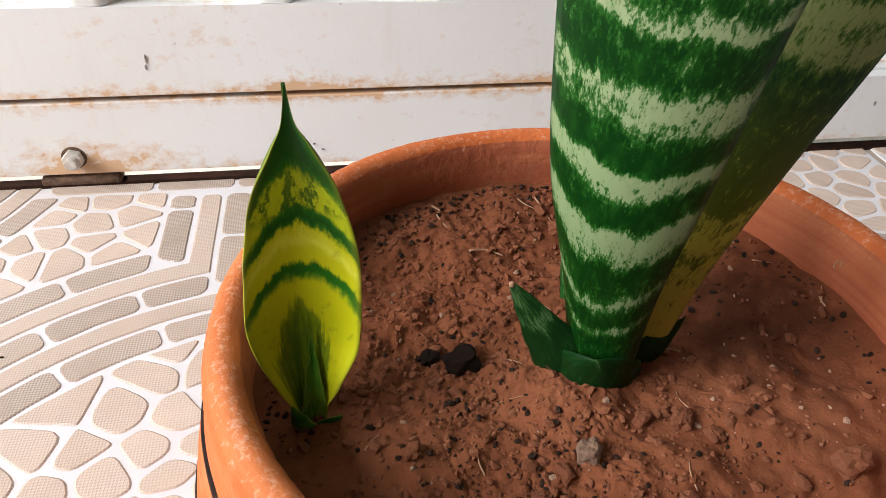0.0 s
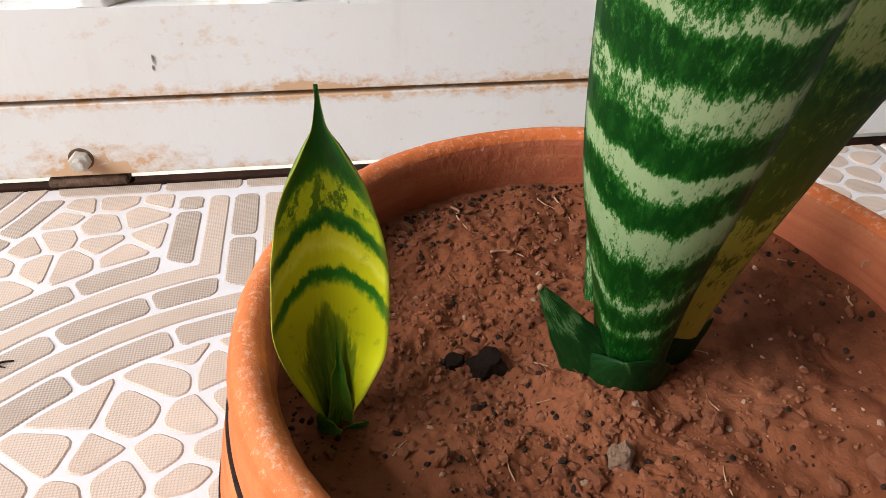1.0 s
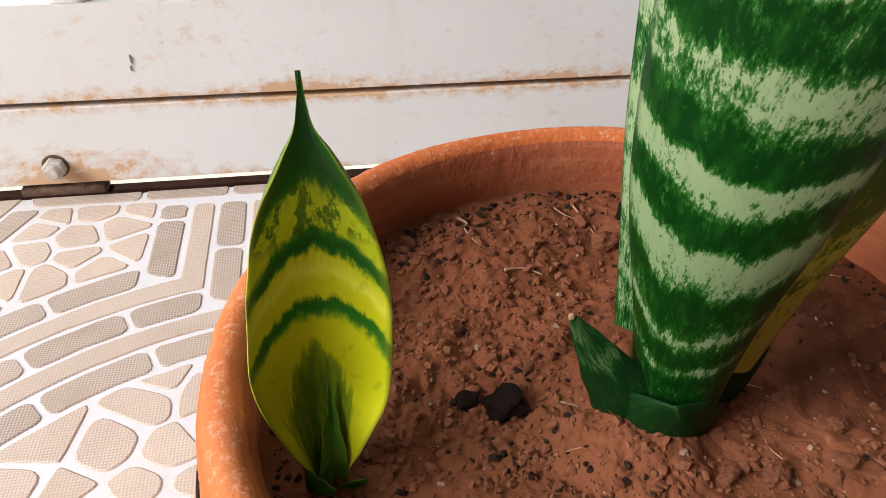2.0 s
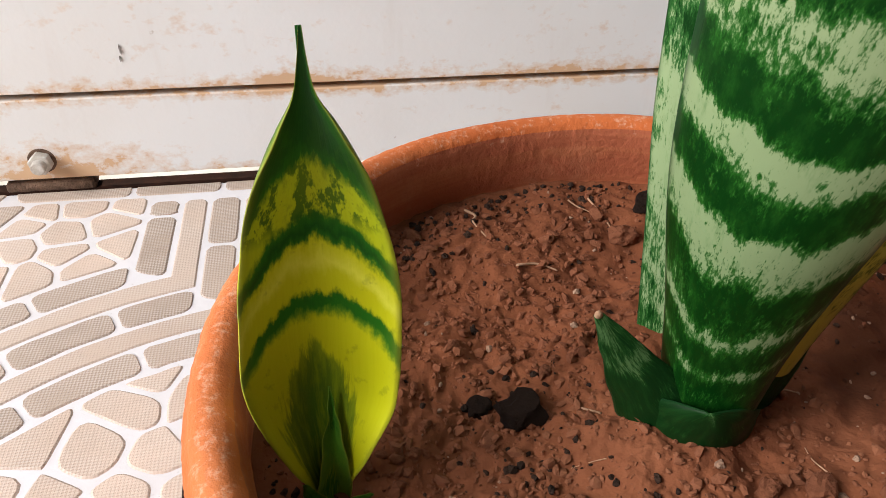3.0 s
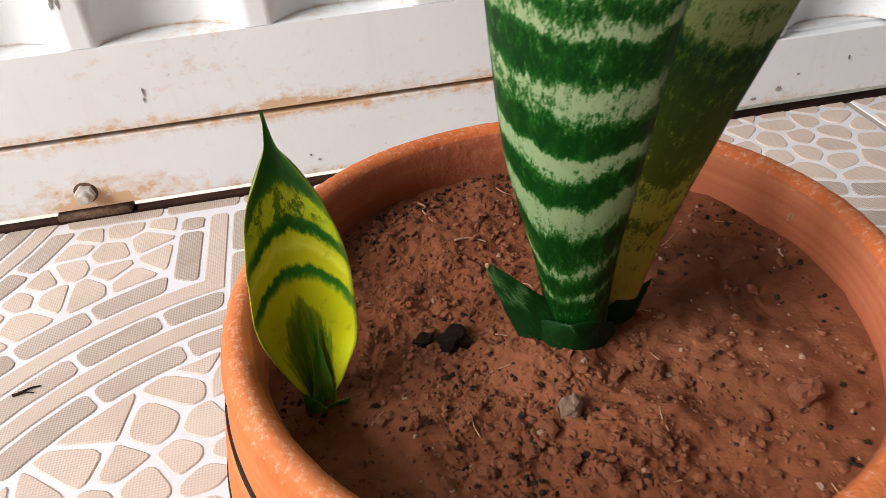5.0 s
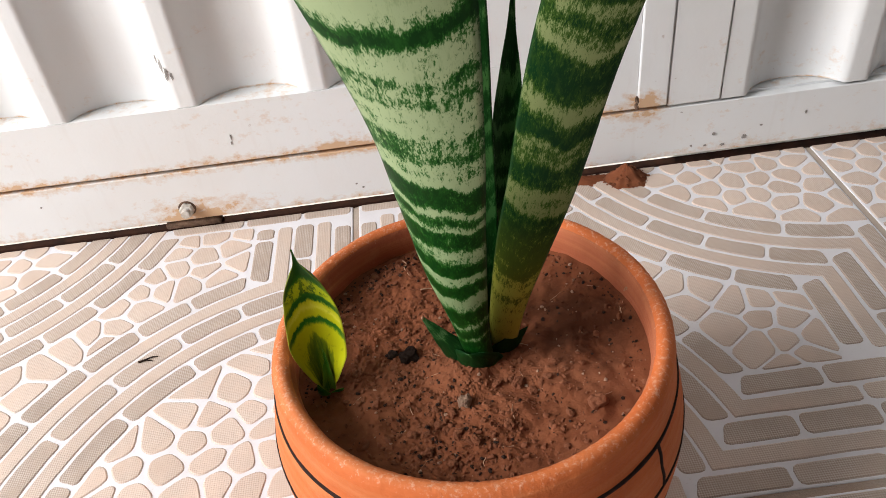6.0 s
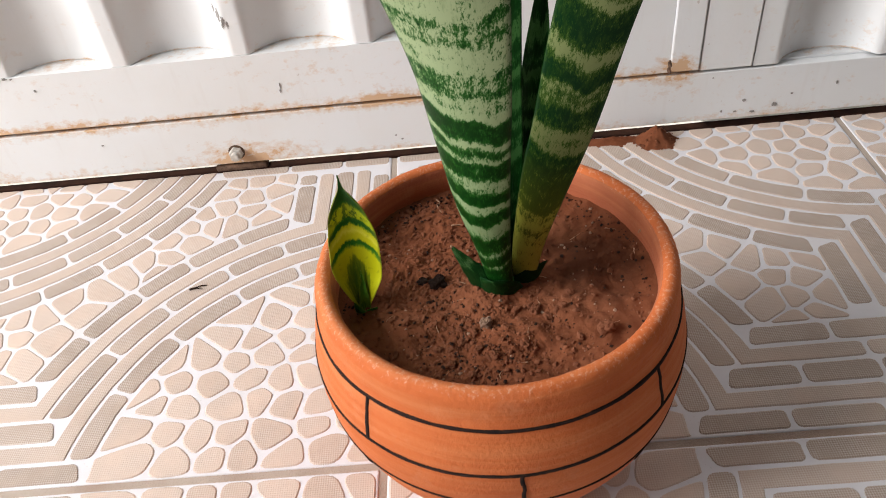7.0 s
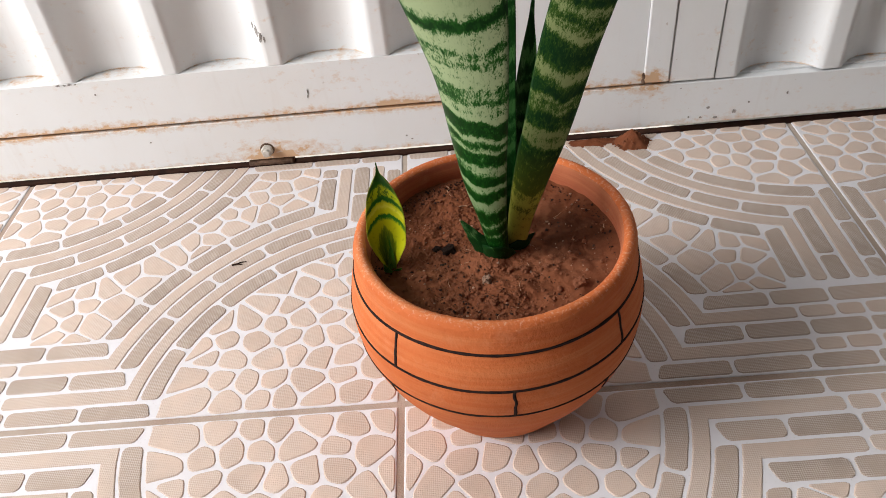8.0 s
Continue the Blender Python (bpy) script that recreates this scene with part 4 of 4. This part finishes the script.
def scatter(name, label, material, count, sizes, seed, spread=0.086, bias=None, flat=0.65):
    """Many crumbs on the soil, joined."""
    r = random.Random(seed)
    protos = [lump_mesh(name, seed + i, material, flat, 1, 0.6) for i in range(5)]
    verts, faces = [], []
    made = 0
    while made < count:
        a, d = r.uniform(0, 2 * math.pi), spread * math.sqrt(r.random())
        x, y = POT.x + d * math.cos(a), POT.y + d * math.sin(a)
        if bias and r.random() > bias(x, y):
            continue
        made += 1
        s = sizes[0] + (sizes[1] - sizes[0]) * r.random() ** 3
        m = Matrix.Translation((x, y, soil_height(x, y) + s * 0.05)) @ Euler((r.uniform(-0.6, 0.6), r.uniform(-0.6, 0.6), r.uniform(0, 6.3))).to_matrix().to_4x4() @ Matrix.Diagonal((s, s * r.uniform(0.6, 1), s, 1))
        me = protos[made % 5]
        b = len(verts)
        verts += [m @ v.co for v in me.vertices]
        faces += [tuple(b + i for i in p.vertices) for p in me.polygons]
    ob = mesh_part(name, mesh_of(name, verts, faces, material, smooth=False))
    return tagged(ob, label, "soil crumbs", kind="stuff")


def back_rim(x, y):
    d = math.hypot(x - POT.x, y - POT.y)
    return 0.07 + (0.9 if d > 0.074 and y > 0.0 and x < 0.125 else 0.25 if d > 0.078 and y > 0.0 else 0) + (0.35 if abs(x - 0.06) < 0.03 and abs(y + 0.03) < 0.03 else 0) + 0.8 * math.exp(-((x - 0.050) ** 2 + (y - 0.022) ** 2) / 0.00016)


def loose_clods(count, seed):
    """The larger clods, each one apart, as pieces of the soil."""
    r = random.Random(seed)
    protos = [lump_mesh("clod", seed + i, CLOD, 0.6, 2, 0.6) for i in range(7)]
    for i in range(count):
        a, d = r.uniform(0, 2 * math.pi), 0.084 * math.sqrt(r.random())
        x, y = POT.x + d * math.cos(a), POT.y + d * math.sin(a)
        if r.random() > roughness(x, y) + 0.1:
            continue
        s = 0.0007 + 0.0019 * r.random() ** 3
        ob = mesh_part("clod", protos[i % 7], soil)
        ob.location = (x, y, soil_height(x, y) + s * 0.08)
        ob.rotation_euler = (r.uniform(-0.6, 0.6), r.uniform(-0.6, 0.6), r.uniform(0, 6.3))
        ob.scale = (s, s * r.uniform(0.7, 1), s)


loose_clods(300, 51)
scatter("soil_clods", "small red soil clods scattered over the pot soil", CLOD, 2100, (0.0004, 0.0019), 21, bias=roughness)
scatter("soil_grit", "fine red grit over the pot soil", CLOD, 3200, (0.00025, 0.0009), 22, bias=roughness)
scatter("char_crumbs", "black charcoal crumbs lying on the soil", CHAR, 1100, (0.0003, 0.0014), 23, bias=back_rim)
scatter("pale_grit", "pale stony grit lying on the soil", STONE, 190, (0.0003, 0.0013), 24)


def lump(name, label, category, x, y, size, seed, material, turn=0.0, lift=0.35, flat=0.7):
    ob = mesh_part(name, lump_mesh(name, seed, material, flat, 3, 0.8 if material is CHAR else 0.6))
    ob.location = (x, y, soil_height(x, y) + size * lift)
    ob.scale = (size, size, size)
    ob.rotation_euler = (0.2 * math.sin(seed), 0.2 * math.cos(seed), turn)
    return tagged(ob, label, category, category + "s on the pot soil")


lump("charcoal_lump", "black charcoal lump on the red soil", "charcoal", 0.0505, 0.0235, 0.0048, 4, CHAR, 0.3, 0.12)
lump("charcoal_lump", "small black charcoal lump on the red soil", "charcoal", 0.0415, 0.027, 0.0027, 9, CHAR, 1.3, 0.12)
lump("charcoal_lump", "black charcoal lump near the back rim", "charcoal", 0.1045, 0.090, 0.0042, 6, CHAR, 0.9, 0.15)
lump("soil_clod", "grey brown soil clod near the back rim", "soil clod", 0.093, 0.079, 0.0036, 12, CLOD, 0.2)
lump("pebble", "small tan pebble beside the plant's foot", "pebble", 0.0855, 0.0085, 0.0036, 13, STONE, 0.5)
lump("pebble", "light angular stone on the soil", "pebble", 0.0755, -0.0125, 0.0036, 14, STONE, 1.1)
lump("soil_clod", "dark soil clod in a small hollow", "soil clod", 0.136, -0.025, 0.0042, 15, CLOD, 0.1)
for i, (x, y, s) in enumerate([(0.062, -0.022, 0.0042), (0.070, -0.030, 0.0038), (0.056, -0.036, 0.0036), (0.078, -0.036, 0.004), (0.049, -0.026, 0.0036), (0.066, -0.045, 0.0034),
                               (0.102, -0.006, 0.0046), (0.108, -0.012, 0.0036), (0.094, -0.030, 0.0042), (0.122, 0.004, 0.0035), (0.092, -0.004, 0.0036), (0.033, -0.008, 0.0036)]):
    lump("soil_clod", "crumbly red soil clod", "soil clod", x, y, s * 0.62, 30 + i, CLOD, i * 0.7)


def strand(name, label, category, pts, radius, material, z=None):
    """A thin round strand through points, lying on the soil unless heights are given."""
    path = [Vector(p) if len(p) == 3 else Vector((p[0], p[1], soil_height(*p) + radius * 0.8)) for p in pts]
    fine = []
    for i in range(len(path) - 1):
        p0, p1, p2, p3 = path[max(i - 1, 0)], path[i], path[i + 1], path[min(i + 2, len(path) - 1)]
        for k in range(6):
            t = k / 6
            fine.append(0.5 * ((2 * p1) + (p2 - p0) * t + (2 * p0 - 5 * p1 + 4 * p2 - p3) * t * t + (3 * p1 - p0 - 3 * p2 + p3) * t ** 3))
    fine.append(path[-1])
    verts, faces = [], []
    for i, p in enumerate(fine):
        t = (fine[min(i + 1, len(fine) - 1)] - fine[max(i - 1, 0)]).normalized()
        s = t.cross(Vector((0, 0, 1)))
        s = s.normalized() if s.length > 1e-4 else Vector((1, 0, 0))
        u = s.cross(t)
        rr = radius * (1 - 0.55 * i / len(fine))
        for k in range(6):
            a = 2 * math.pi * k / 6
            verts.append(p + s * rr * math.cos(a) + u * rr * math.sin(a))
    for i in range(len(fine) - 1):
        for k in range(6):
            a, b = i * 6 + k, i * 6 + (k + 1) % 6
            faces.append((a, b, b + 6, a + 6))
    faces += [tuple(range(6))[::-1], tuple(len(verts) - 6 + k for k in range(6))]
    return tagged(mesh_part(name, mesh_of(name, verts, faces, material)), label, category, category + "s lying about")


strand("rootlet", "thin pale rootlet lying on the soil", "rootlet", [(0.0515, 0.0945), (0.0535, 0.090), (0.052, 0.086), (0.0545, 0.080)], 0.00045, STRAW)
strand("rootlet", "thin brown rootlet lying on the soil", "rootlet", [(0.0885, 0.097), (0.090, 0.090), (0.092, 0.083)], 0.00035, STRAW)
strand("rootlet", "thin curled root at the pot wall", "rootlet", [(0.1650, 0.036, 0.1545), (0.1658, 0.0368, 0.1560), (0.1662, 0.0355, 0.1570), (0.1655, 0.0345, 0.1560)], 0.0003, STRAW)
strand("rootlet", "short straw splinter on the soil", "rootlet", [(0.060, 0.068), (0.066, 0.069), (0.071, 0.067)], 0.0004, STRAW)
r = random.Random(77)
for i in range(26):
    a, d = r.uniform(0, 6.28), 0.083 * math.sqrt(r.random())
    x, y, t, l = POT.x + d * math.cos(a), POT.y + d * math.sin(a), r.uniform(0, 6.28), r.uniform(0.003, 0.008)
    strand("straw_bit", "tiny dry plant fibre on the soil", "plant fibre", [(x, y), (x + l * 0.5 * math.cos(t) + r.uniform(-0.001, 0.001), y + l * 0.5 * math.sin(t)), (x + l * math.cos(t), y + l * math.sin(t))], r.uniform(0.00015, 0.0003), STRAW)


# ---- plants ----
def curve_at(table, s):
    """A smooth value from a table of (place, value)."""
    n = len(table)
    for i in range(n - 1):
        (a, va), (b, vb) = table[i], table[i + 1]
        if a <= s <= b:
            def slope(k):
                lo, hi = max(k - 1, 0), min(k + 1, n - 1)
                return (table[hi][1] - table[lo][1]) / (table[hi][0] - table[lo][0])
            h, t = b - a, (s - a) / (b - a)
            return (2 * t ** 3 - 3 * t * t + 1) * va + (t ** 3 - 2 * t * t + t) * h * slope(i) + (3 * t * t - 2 * t ** 3) * vb + (t ** 3 - t * t) * h * slope(i + 1)
    return table[-1][1]


def blade(spine, widths, cups, facing, thick, rows=60, cols=18, metric=True, turn=0.0):
    """A leaf along spine. widths and cups are tables by length from 0 to 1: half the unrolled width, and the degrees that the
    section bends (plus: edges away from facing). turn: degrees by which facing turns on the way up."""
    pts = [Vector(p) for p in spine]
    fine = []
    for i in range(len(pts) - 1):
        p0, p1, p2, p3 = pts[max(i - 1, 0)], pts[i], pts[i + 1], pts[min(i + 2, len(pts) - 1)]
        for k in range(24):
            t = k / 24
            fine.append(0.5 * ((2 * p1) + (p2 - p0) * t + (2 * p0 - 5 * p1 + 4 * p2 - p3) * t * t + (3 * p1 - p0 - 3 * p2 + p3) * t ** 3))
    fine.append(pts[-1])
    run = [0.0]
    for a, b in zip(fine, fine[1:]):
        run.append(run[-1] + (b - a).length)
    total = run[-1]
    verts, uvs, faces = [], [], []
    n = cols + 1
    for side in (0, 1):
        for j in range(rows + 1):
            s = j / rows
            d = s * total
            k = max(i for i in range(len(run)) if run[i] <= d + 1e-9)
            k = min(k, len(fine) - 2)
            f = (d - run[k]) / max(run[k + 1] - run[k], 1e-9)
            p = fine[k].lerp(fine[k + 1], f)
            tan = (fine[k + 1] - fine[k]).normalized()
            face = Vector(facing)
            face.rotate(Euler((0, 0, radians(turn * s))))
            face = (face - tan * face.dot(tan)).normalized()
            across = tan.cross(face).normalized()
            w, cup = max(curve_at(widths, s), 0.0002), radians(curve_at(cups, s))
            cup = cup if abs(cup) > 0.02 else 0.02
            rad = w / (cup / 2)
            for i in range(n):
                u = -1 + 2 * i / cols
                g = u * cup / 2
                q = p - across * rad * math.sin(g) - face * rad * (1 - math.cos(g))
                nor = (face * math.cos(g) - across * math.sin(g))
                q += across * 0.0006 * noise.noise(Vector((s * 9, u * 1.5, total * 50)))
                if side:
                    q -= nor * thick * (1 - 0.85 * u ** 6) * min(1, w / 0.006)
                verts.append(q)
                uvs.append((u, d * 10 if metric else s))
    half = n * (rows + 1)
    for side in (0, 1):
        for j in range(rows):
            for i in range(cols):
                a = side * half + j * n + i
                f = (a, a + 1, a + n + 1, a + n)
                faces.append(f[::-1] if side == 0 else f)
    for j in range(rows):
        for i in (0, cols):
            a = j * n + i
            f = (a, a + n, a + n + half, a + half)
            faces.append(f[::-1] if i == 0 else f)
    for j in (0, rows):
        for i in range(cols):
            a = j * n + i
            f = (a, a + 1, a + 1 + half, a + half)
            faces.append(f if j == 0 else f[::-1])
    return verts, faces, uvs


def leaf_part(name, parent, material, label, *args, **kw):
    v, f, uv = blade(*args, **kw)
    ob = mesh_part(name, mesh_of(name, v, f, material, True, uv), parent, label)
    ob.matrix_parent_inverse = Matrix.Translation(-parent.location)
    return ob


plant = tagged(empty("snake_plant", (0.086, 0.012, 0.138)), "tall snake plant with dark banded pale green leaves", "plant")
leaf_part("leaf", plant, LEAF_FRONT, "broad pale green leaf with dark cross bands",
          [(0.0830, 0.0125, 0.132), (0.0780, 0.0055, 0.17), (0.0732, -0.0035, 0.205), (0.0710, -0.0145, 0.25), (0.0690, -0.0280, 0.30), (0.0620, -0.0435, 0.36), (0.048, -0.066, 0.45), (0.030, -0.10, 0.60)],
          [(0, 0.0115), (0.08, 0.0145), (0.16, 0.0188), (0.25, 0.0210), (0.36, 0.0230), (0.48, 0.0290), (0.66, 0.033), (0.85, 0.022), (1, 0.0003)],
          [(0, 150), (0.08, 130), (0.16, 105), (0.25, 85), (0.36, 60), (0.5, 50), (1, 40)], (-0.72, -0.69, 0.0), 0.0034, rows=80, turn=62)
leaf_part("leaf", plant, LEAF_SIDE, "dark olive banded leaf leaning outwards",
          [(0.0965, 0.019, 0.132), (0.1005, 0.015, 0.17), (0.1082, 0.010, 0.21), (0.1172, 0.004, 0.25), (0.1268, -0.001, 0.30), (0.1360, -0.008, 0.34), (0.158, -0.02, 0.43), (0.19, -0.03, 0.56)],
          [(0, 0.0065), (0.08, 0.0090), (0.16, 0.0116), (0.27, 0.0146), (0.38, 0.0165), (0.47, 0.0173), (0.66, 0.019), (0.85, 0.014), (1, 0.0003)],
          [(0, 80), (0.2, 55), (0.5, 40), (1, 30)], (-0.28, -1.0, 0.0), 0.0032, rows=70)
leaf_part("leaf", plant, LEAF_FLANK, "pale banded leaf behind the broad one",
          [(0.0885, 0.036, 0.132), (0.0882, 0.039, 0.16), (0.0878, 0.042, 0.20), (0.0875, 0.044, 0.25), (0.087, 0.045, 0.32), (0.086, 0.045, 0.50)],
          [(0, 0.0070), (0.1, 0.0092), (0.2, 0.0120), (0.4, 0.0140), (0.7, 0.0150), (0.9, 0.009), (1, 0.0003)],
          [(0, 50), (0.5, 40), (1, 30)], (-0.55, -0.85, 0.0), 0.003, rows=50)
leaf_part("leaf", plant, LEAF_DARK, "deep green inner leaf",
          [(0.0895, 0.022, 0.132), (0.0905, 0.024, 0.20), (0.0905, 0.024, 0.27), (0.0895, 0.022, 0.34), (0.086, 0.02, 0.45), (0.082, 0.02, 0.55)],
          [(0, 0.008), (0.2, 0.0095), (0.45, 0.0112), (0.7, 0.012), (0.9, 0.008), (1, 0.0003)],
          [(0, -60), (0.5, -40), (1, -30)], (0.15, -1.0, 0.0), 0.003, rows=50)
leaf_part("leaf", plant, LEAF_DARK, "narrow dark green pointed young leaf",
          [(0.0950, 0.026, 0.132), (0.1000, 0.027, 0.19), (0.1045, 0.028, 0.24), (0.1085, 0.029, 0.28), (0.1113, 0.030, 0.31), (0.1128, 0.0305, 0.332)],
          [(0, 0.006), (0.3, 0.0072), (0.6, 0.0070), (0.72, 0.0058), (0.81, 0.0039), (0.88, 0.0018), (0.94, 0.0008), (1, 0.0003)],
          [(0, -90), (0.5, -80), (1, -60)], (0.1, -1.0, 0.0), 0.002, rows=50)
leaf_part("leaf_stub", plant, SHEATH, "short cut leaf stub with a brown tip",
          [(0.0830, 0.0095, 0.134), (0.0762, 0.0105, 0.146), (0.0690, 0.0138, 0.158), (0.0605, 0.017, 0.1725)],
          [(0, 0.0115), (0.35, 0.0100), (0.7, 0.0056), (0.93, 0.0022), (1, 0.0012)],
          [(0, 110), (1, 60)], (-0.45, -0.9, 0.1), 0.0018, rows=30)
leaf_part("leaf_stub", plant, SHEATH, "short withered leaf stub close to the soil",
          [(0.0900, 0.014, 0.136), (0.0985, 0.014, 0.1435), (0.1060, 0.0170, 0.1495), (0.1120, 0.021, 0.1535)],
          [(0, 0.011), (0.4, 0.0075), (0.8, 0.0032), (1, 0.0004)],
          [(0, 100), (1, 60)], (0.35, -0.9, 0.15), 0.002, rows=30)
leaf_part("leaf_sheath", plant, SHEATH, "dark green sheath clasping the foot of the leaves",
          [(0.0825, 0.0072, 0.128), (0.0822, 0.0062, 0.140), (0.0810, 0.0046, 0.1495), (0.0800, 0.0034, 0.1575)],
          [(0, 0.0205), (0.4, 0.0188), (0.7, 0.0150), (0.9, 0.0088), (1, 0.0015)],
          [(0, 190), (0.5, 165), (1, 110)], (-0.35, -0.94, 0.0), 0.0016, rows=30)
bm = bmesh.new()
bmesh.ops.create_icosphere(bm, subdivisions=2, radius=0.0008)
bmesh.ops.transform(bm, matrix=Matrix.Translation((0.0604, 0.017, 0.1727)) @ Matrix.Diagonal((1, 0.8, 1.2, 1)), verts=bm.verts)
tip = part("dry_tip", bm, STRAW, plant, "dry pale brown tip", smooth=True)
tip.matrix_parent_inverse = Matrix.Translation(-plant.location)

sprout = tagged(empty("snake_plant_sprout", (0.006, 0.013, 0.14)), "small lime yellow snake plant sprout with dark bands beside the rim", "plant")
leaf_part("leaf", sprout, YOUNG, "lime yellow cupped leaf with dark green bands",
          [(0.0090, 0.0085, 0.135), (0.0092, 0.0112, 0.147), (0.0094, 0.0142, 0.164), (0.0098, 0.0142, 0.190), (0.0101, 0.0122, 0.206), (0.0105, 0.0090, 0.2205), (0.0106, 0.0064, 0.2325)],
          [(0, 0.0032), (0.08, 0.0046), (0.15, 0.0084), (0.28, 0.0134), (0.42, 0.0144), (0.55, 0.0133), (0.68, 0.0112), (0.78, 0.0082), (0.86, 0.0044), (0.90, 0.0017), (0.94, 0.0008), (1, 0.0003)],
          [(0, -170), (0.2, -110), (0.45, -80), (0.75, -75), (0.87, -120), (1, -60)], (0.10, -1.0, 0.22), 0.0015, rows=80, cols=22, metric=False)
leaf_part("inner_leaf", sprout, SPEAR, "dark green inner blade",
          [(0.0090, 0.0070, 0.136), (0.0098, 0.0092, 0.146), (0.0102, 0.0110, 0.152), (0.0104, 0.0125, 0.158), (0.0104, 0.0134, 0.165)],
          [(0, 0.0030), (0.25, 0.0036), (0.5, 0.0025), (0.75, 0.0011), (1, 0.0003)],
          [(0, -110), (1, -80)], (0.25, -1.0, 0.2), 0.0010, rows=40, metric=False)
leaf_part("leaf_sheath", sprout, SPEAR, "green sheath at the sprout's foot",
          [(0.0095, 0.0070, 0.1325), (0.0120, 0.0060, 0.1375), (0.0142, 0.0056, 0.1408), (0.0168, 0.0056, 0.1435)],
          [(0, 0.0052), (0.35, 0.0044), (0.7, 0.0026), (1, 0.0004)],
          [(0, 120), (1, 70)], (0.35, -0.9, 0.2), 0.0011, rows=24, metric=False)
leaf_part("leaf_sheath", sprout, SPEAR, "lime green sheath at the sprout's foot",
          [(0.0088, 0.0062, 0.1325), (0.0074, 0.0054, 0.1380), (0.0060, 0.0056, 0.1425), (0.0046, 0.0066, 0.1470)],
          [(0, 0.0048), (0.35, 0.0042), (0.7, 0.0026), (1, 0.0004)],
          [(0, 120), (1, 70)], (-0.3, -0.9, 0.2), 0.0011, rows=24, metric=False)


# ---- small things on the floor ----
def dirt_heap(cx, cy, rx, ry, h, seed):
    verts, faces = [], []
    rings, seg = 26, 64
    for j in range(rings + 1):
        f = j / rings
        for i in range(seg):
            a = 2 * math.pi * i / seg
            edge = 1 + 0.3 * noise.noise(Vector((math.cos(a) * 2, math.sin(a) * 2, seed)))
            x, y = cx + rx * f * edge * math.cos(a), min(cy + ry * f * edge * math.sin(a), G - 0.0005)
            z = h * (1 - f) ** 1.15 * (1 + 0.35 * noise.noise(Vector((x * 120, y * 120, seed)))) + 0.0006 * (1 - f) + 0.0004 * noise.noise(Vector((x * 600, y * 600, 1)))
            verts.append((x, y, max(z, 0.0002 if f < 0.97 else -0.001)))
    for j in range(rings):
        for i in range(seg):
            a, b = j * seg + i, j * seg + (i + 1) % seg
            faces.append((a, b, b + seg, a + seg))
    return mesh_of("earth_cone", verts, faces, SOIL)


cone = tagged(mesh_part("earth_cone", dirt_heap(0.264, 0.352, 0.022, 0.018, 0.018, 4.0)), "small crumbly cone of red earth against the gate foot", "dirt")
r = random.Random(91)
CRUMBS = [lump_mesh("crumb", 60 + i, CLOD, 0.7, 1, 0.5) for i in range(4)]
for i in range(90):
    a, f = r.uniform(0, 6.283), r.random() ** 0.7 * 1.05
    x, y = 0.264 + 0.022 * f * math.cos(a), min(0.352 + 0.018 * f * math.sin(a), G - 0.002)
    ob = mesh_part("crumb", CRUMBS[i % 4], cone)
    size = r.uniform(0.0005, 0.0016)
    ob.location = (x, y, max(0.0006, 0.018 * max(0.0, 1 - f) ** 1.15) + size * 0.3)
    ob.scale = (size, size, size)
tagged(mesh_part("earth_drift", dirt_heap(0.222, 0.358, 0.034, 0.010, 0.005, 7.0)), "thin drift of red earth along the gate foot", "dirt")
strand("dry_twig", "tiny dark dry twig lying on the tiles", "twig", [(-0.1745, 0.1885, 0.0016), (-0.169, 0.1895, 0.0022), (-0.165, 0.1920, 0.0018), (-0.160, 0.1925, 0.0015)], 0.0009, CHAR)
strand("dry_twig", "tiny dark dry twig lying on the tiles", "twig", [(-0.172, 0.1905, 0.0014), (-0.166, 0.1885, 0.0020), (-0.163, 0.1880, 0.0014)], 0.0006, CHAR)
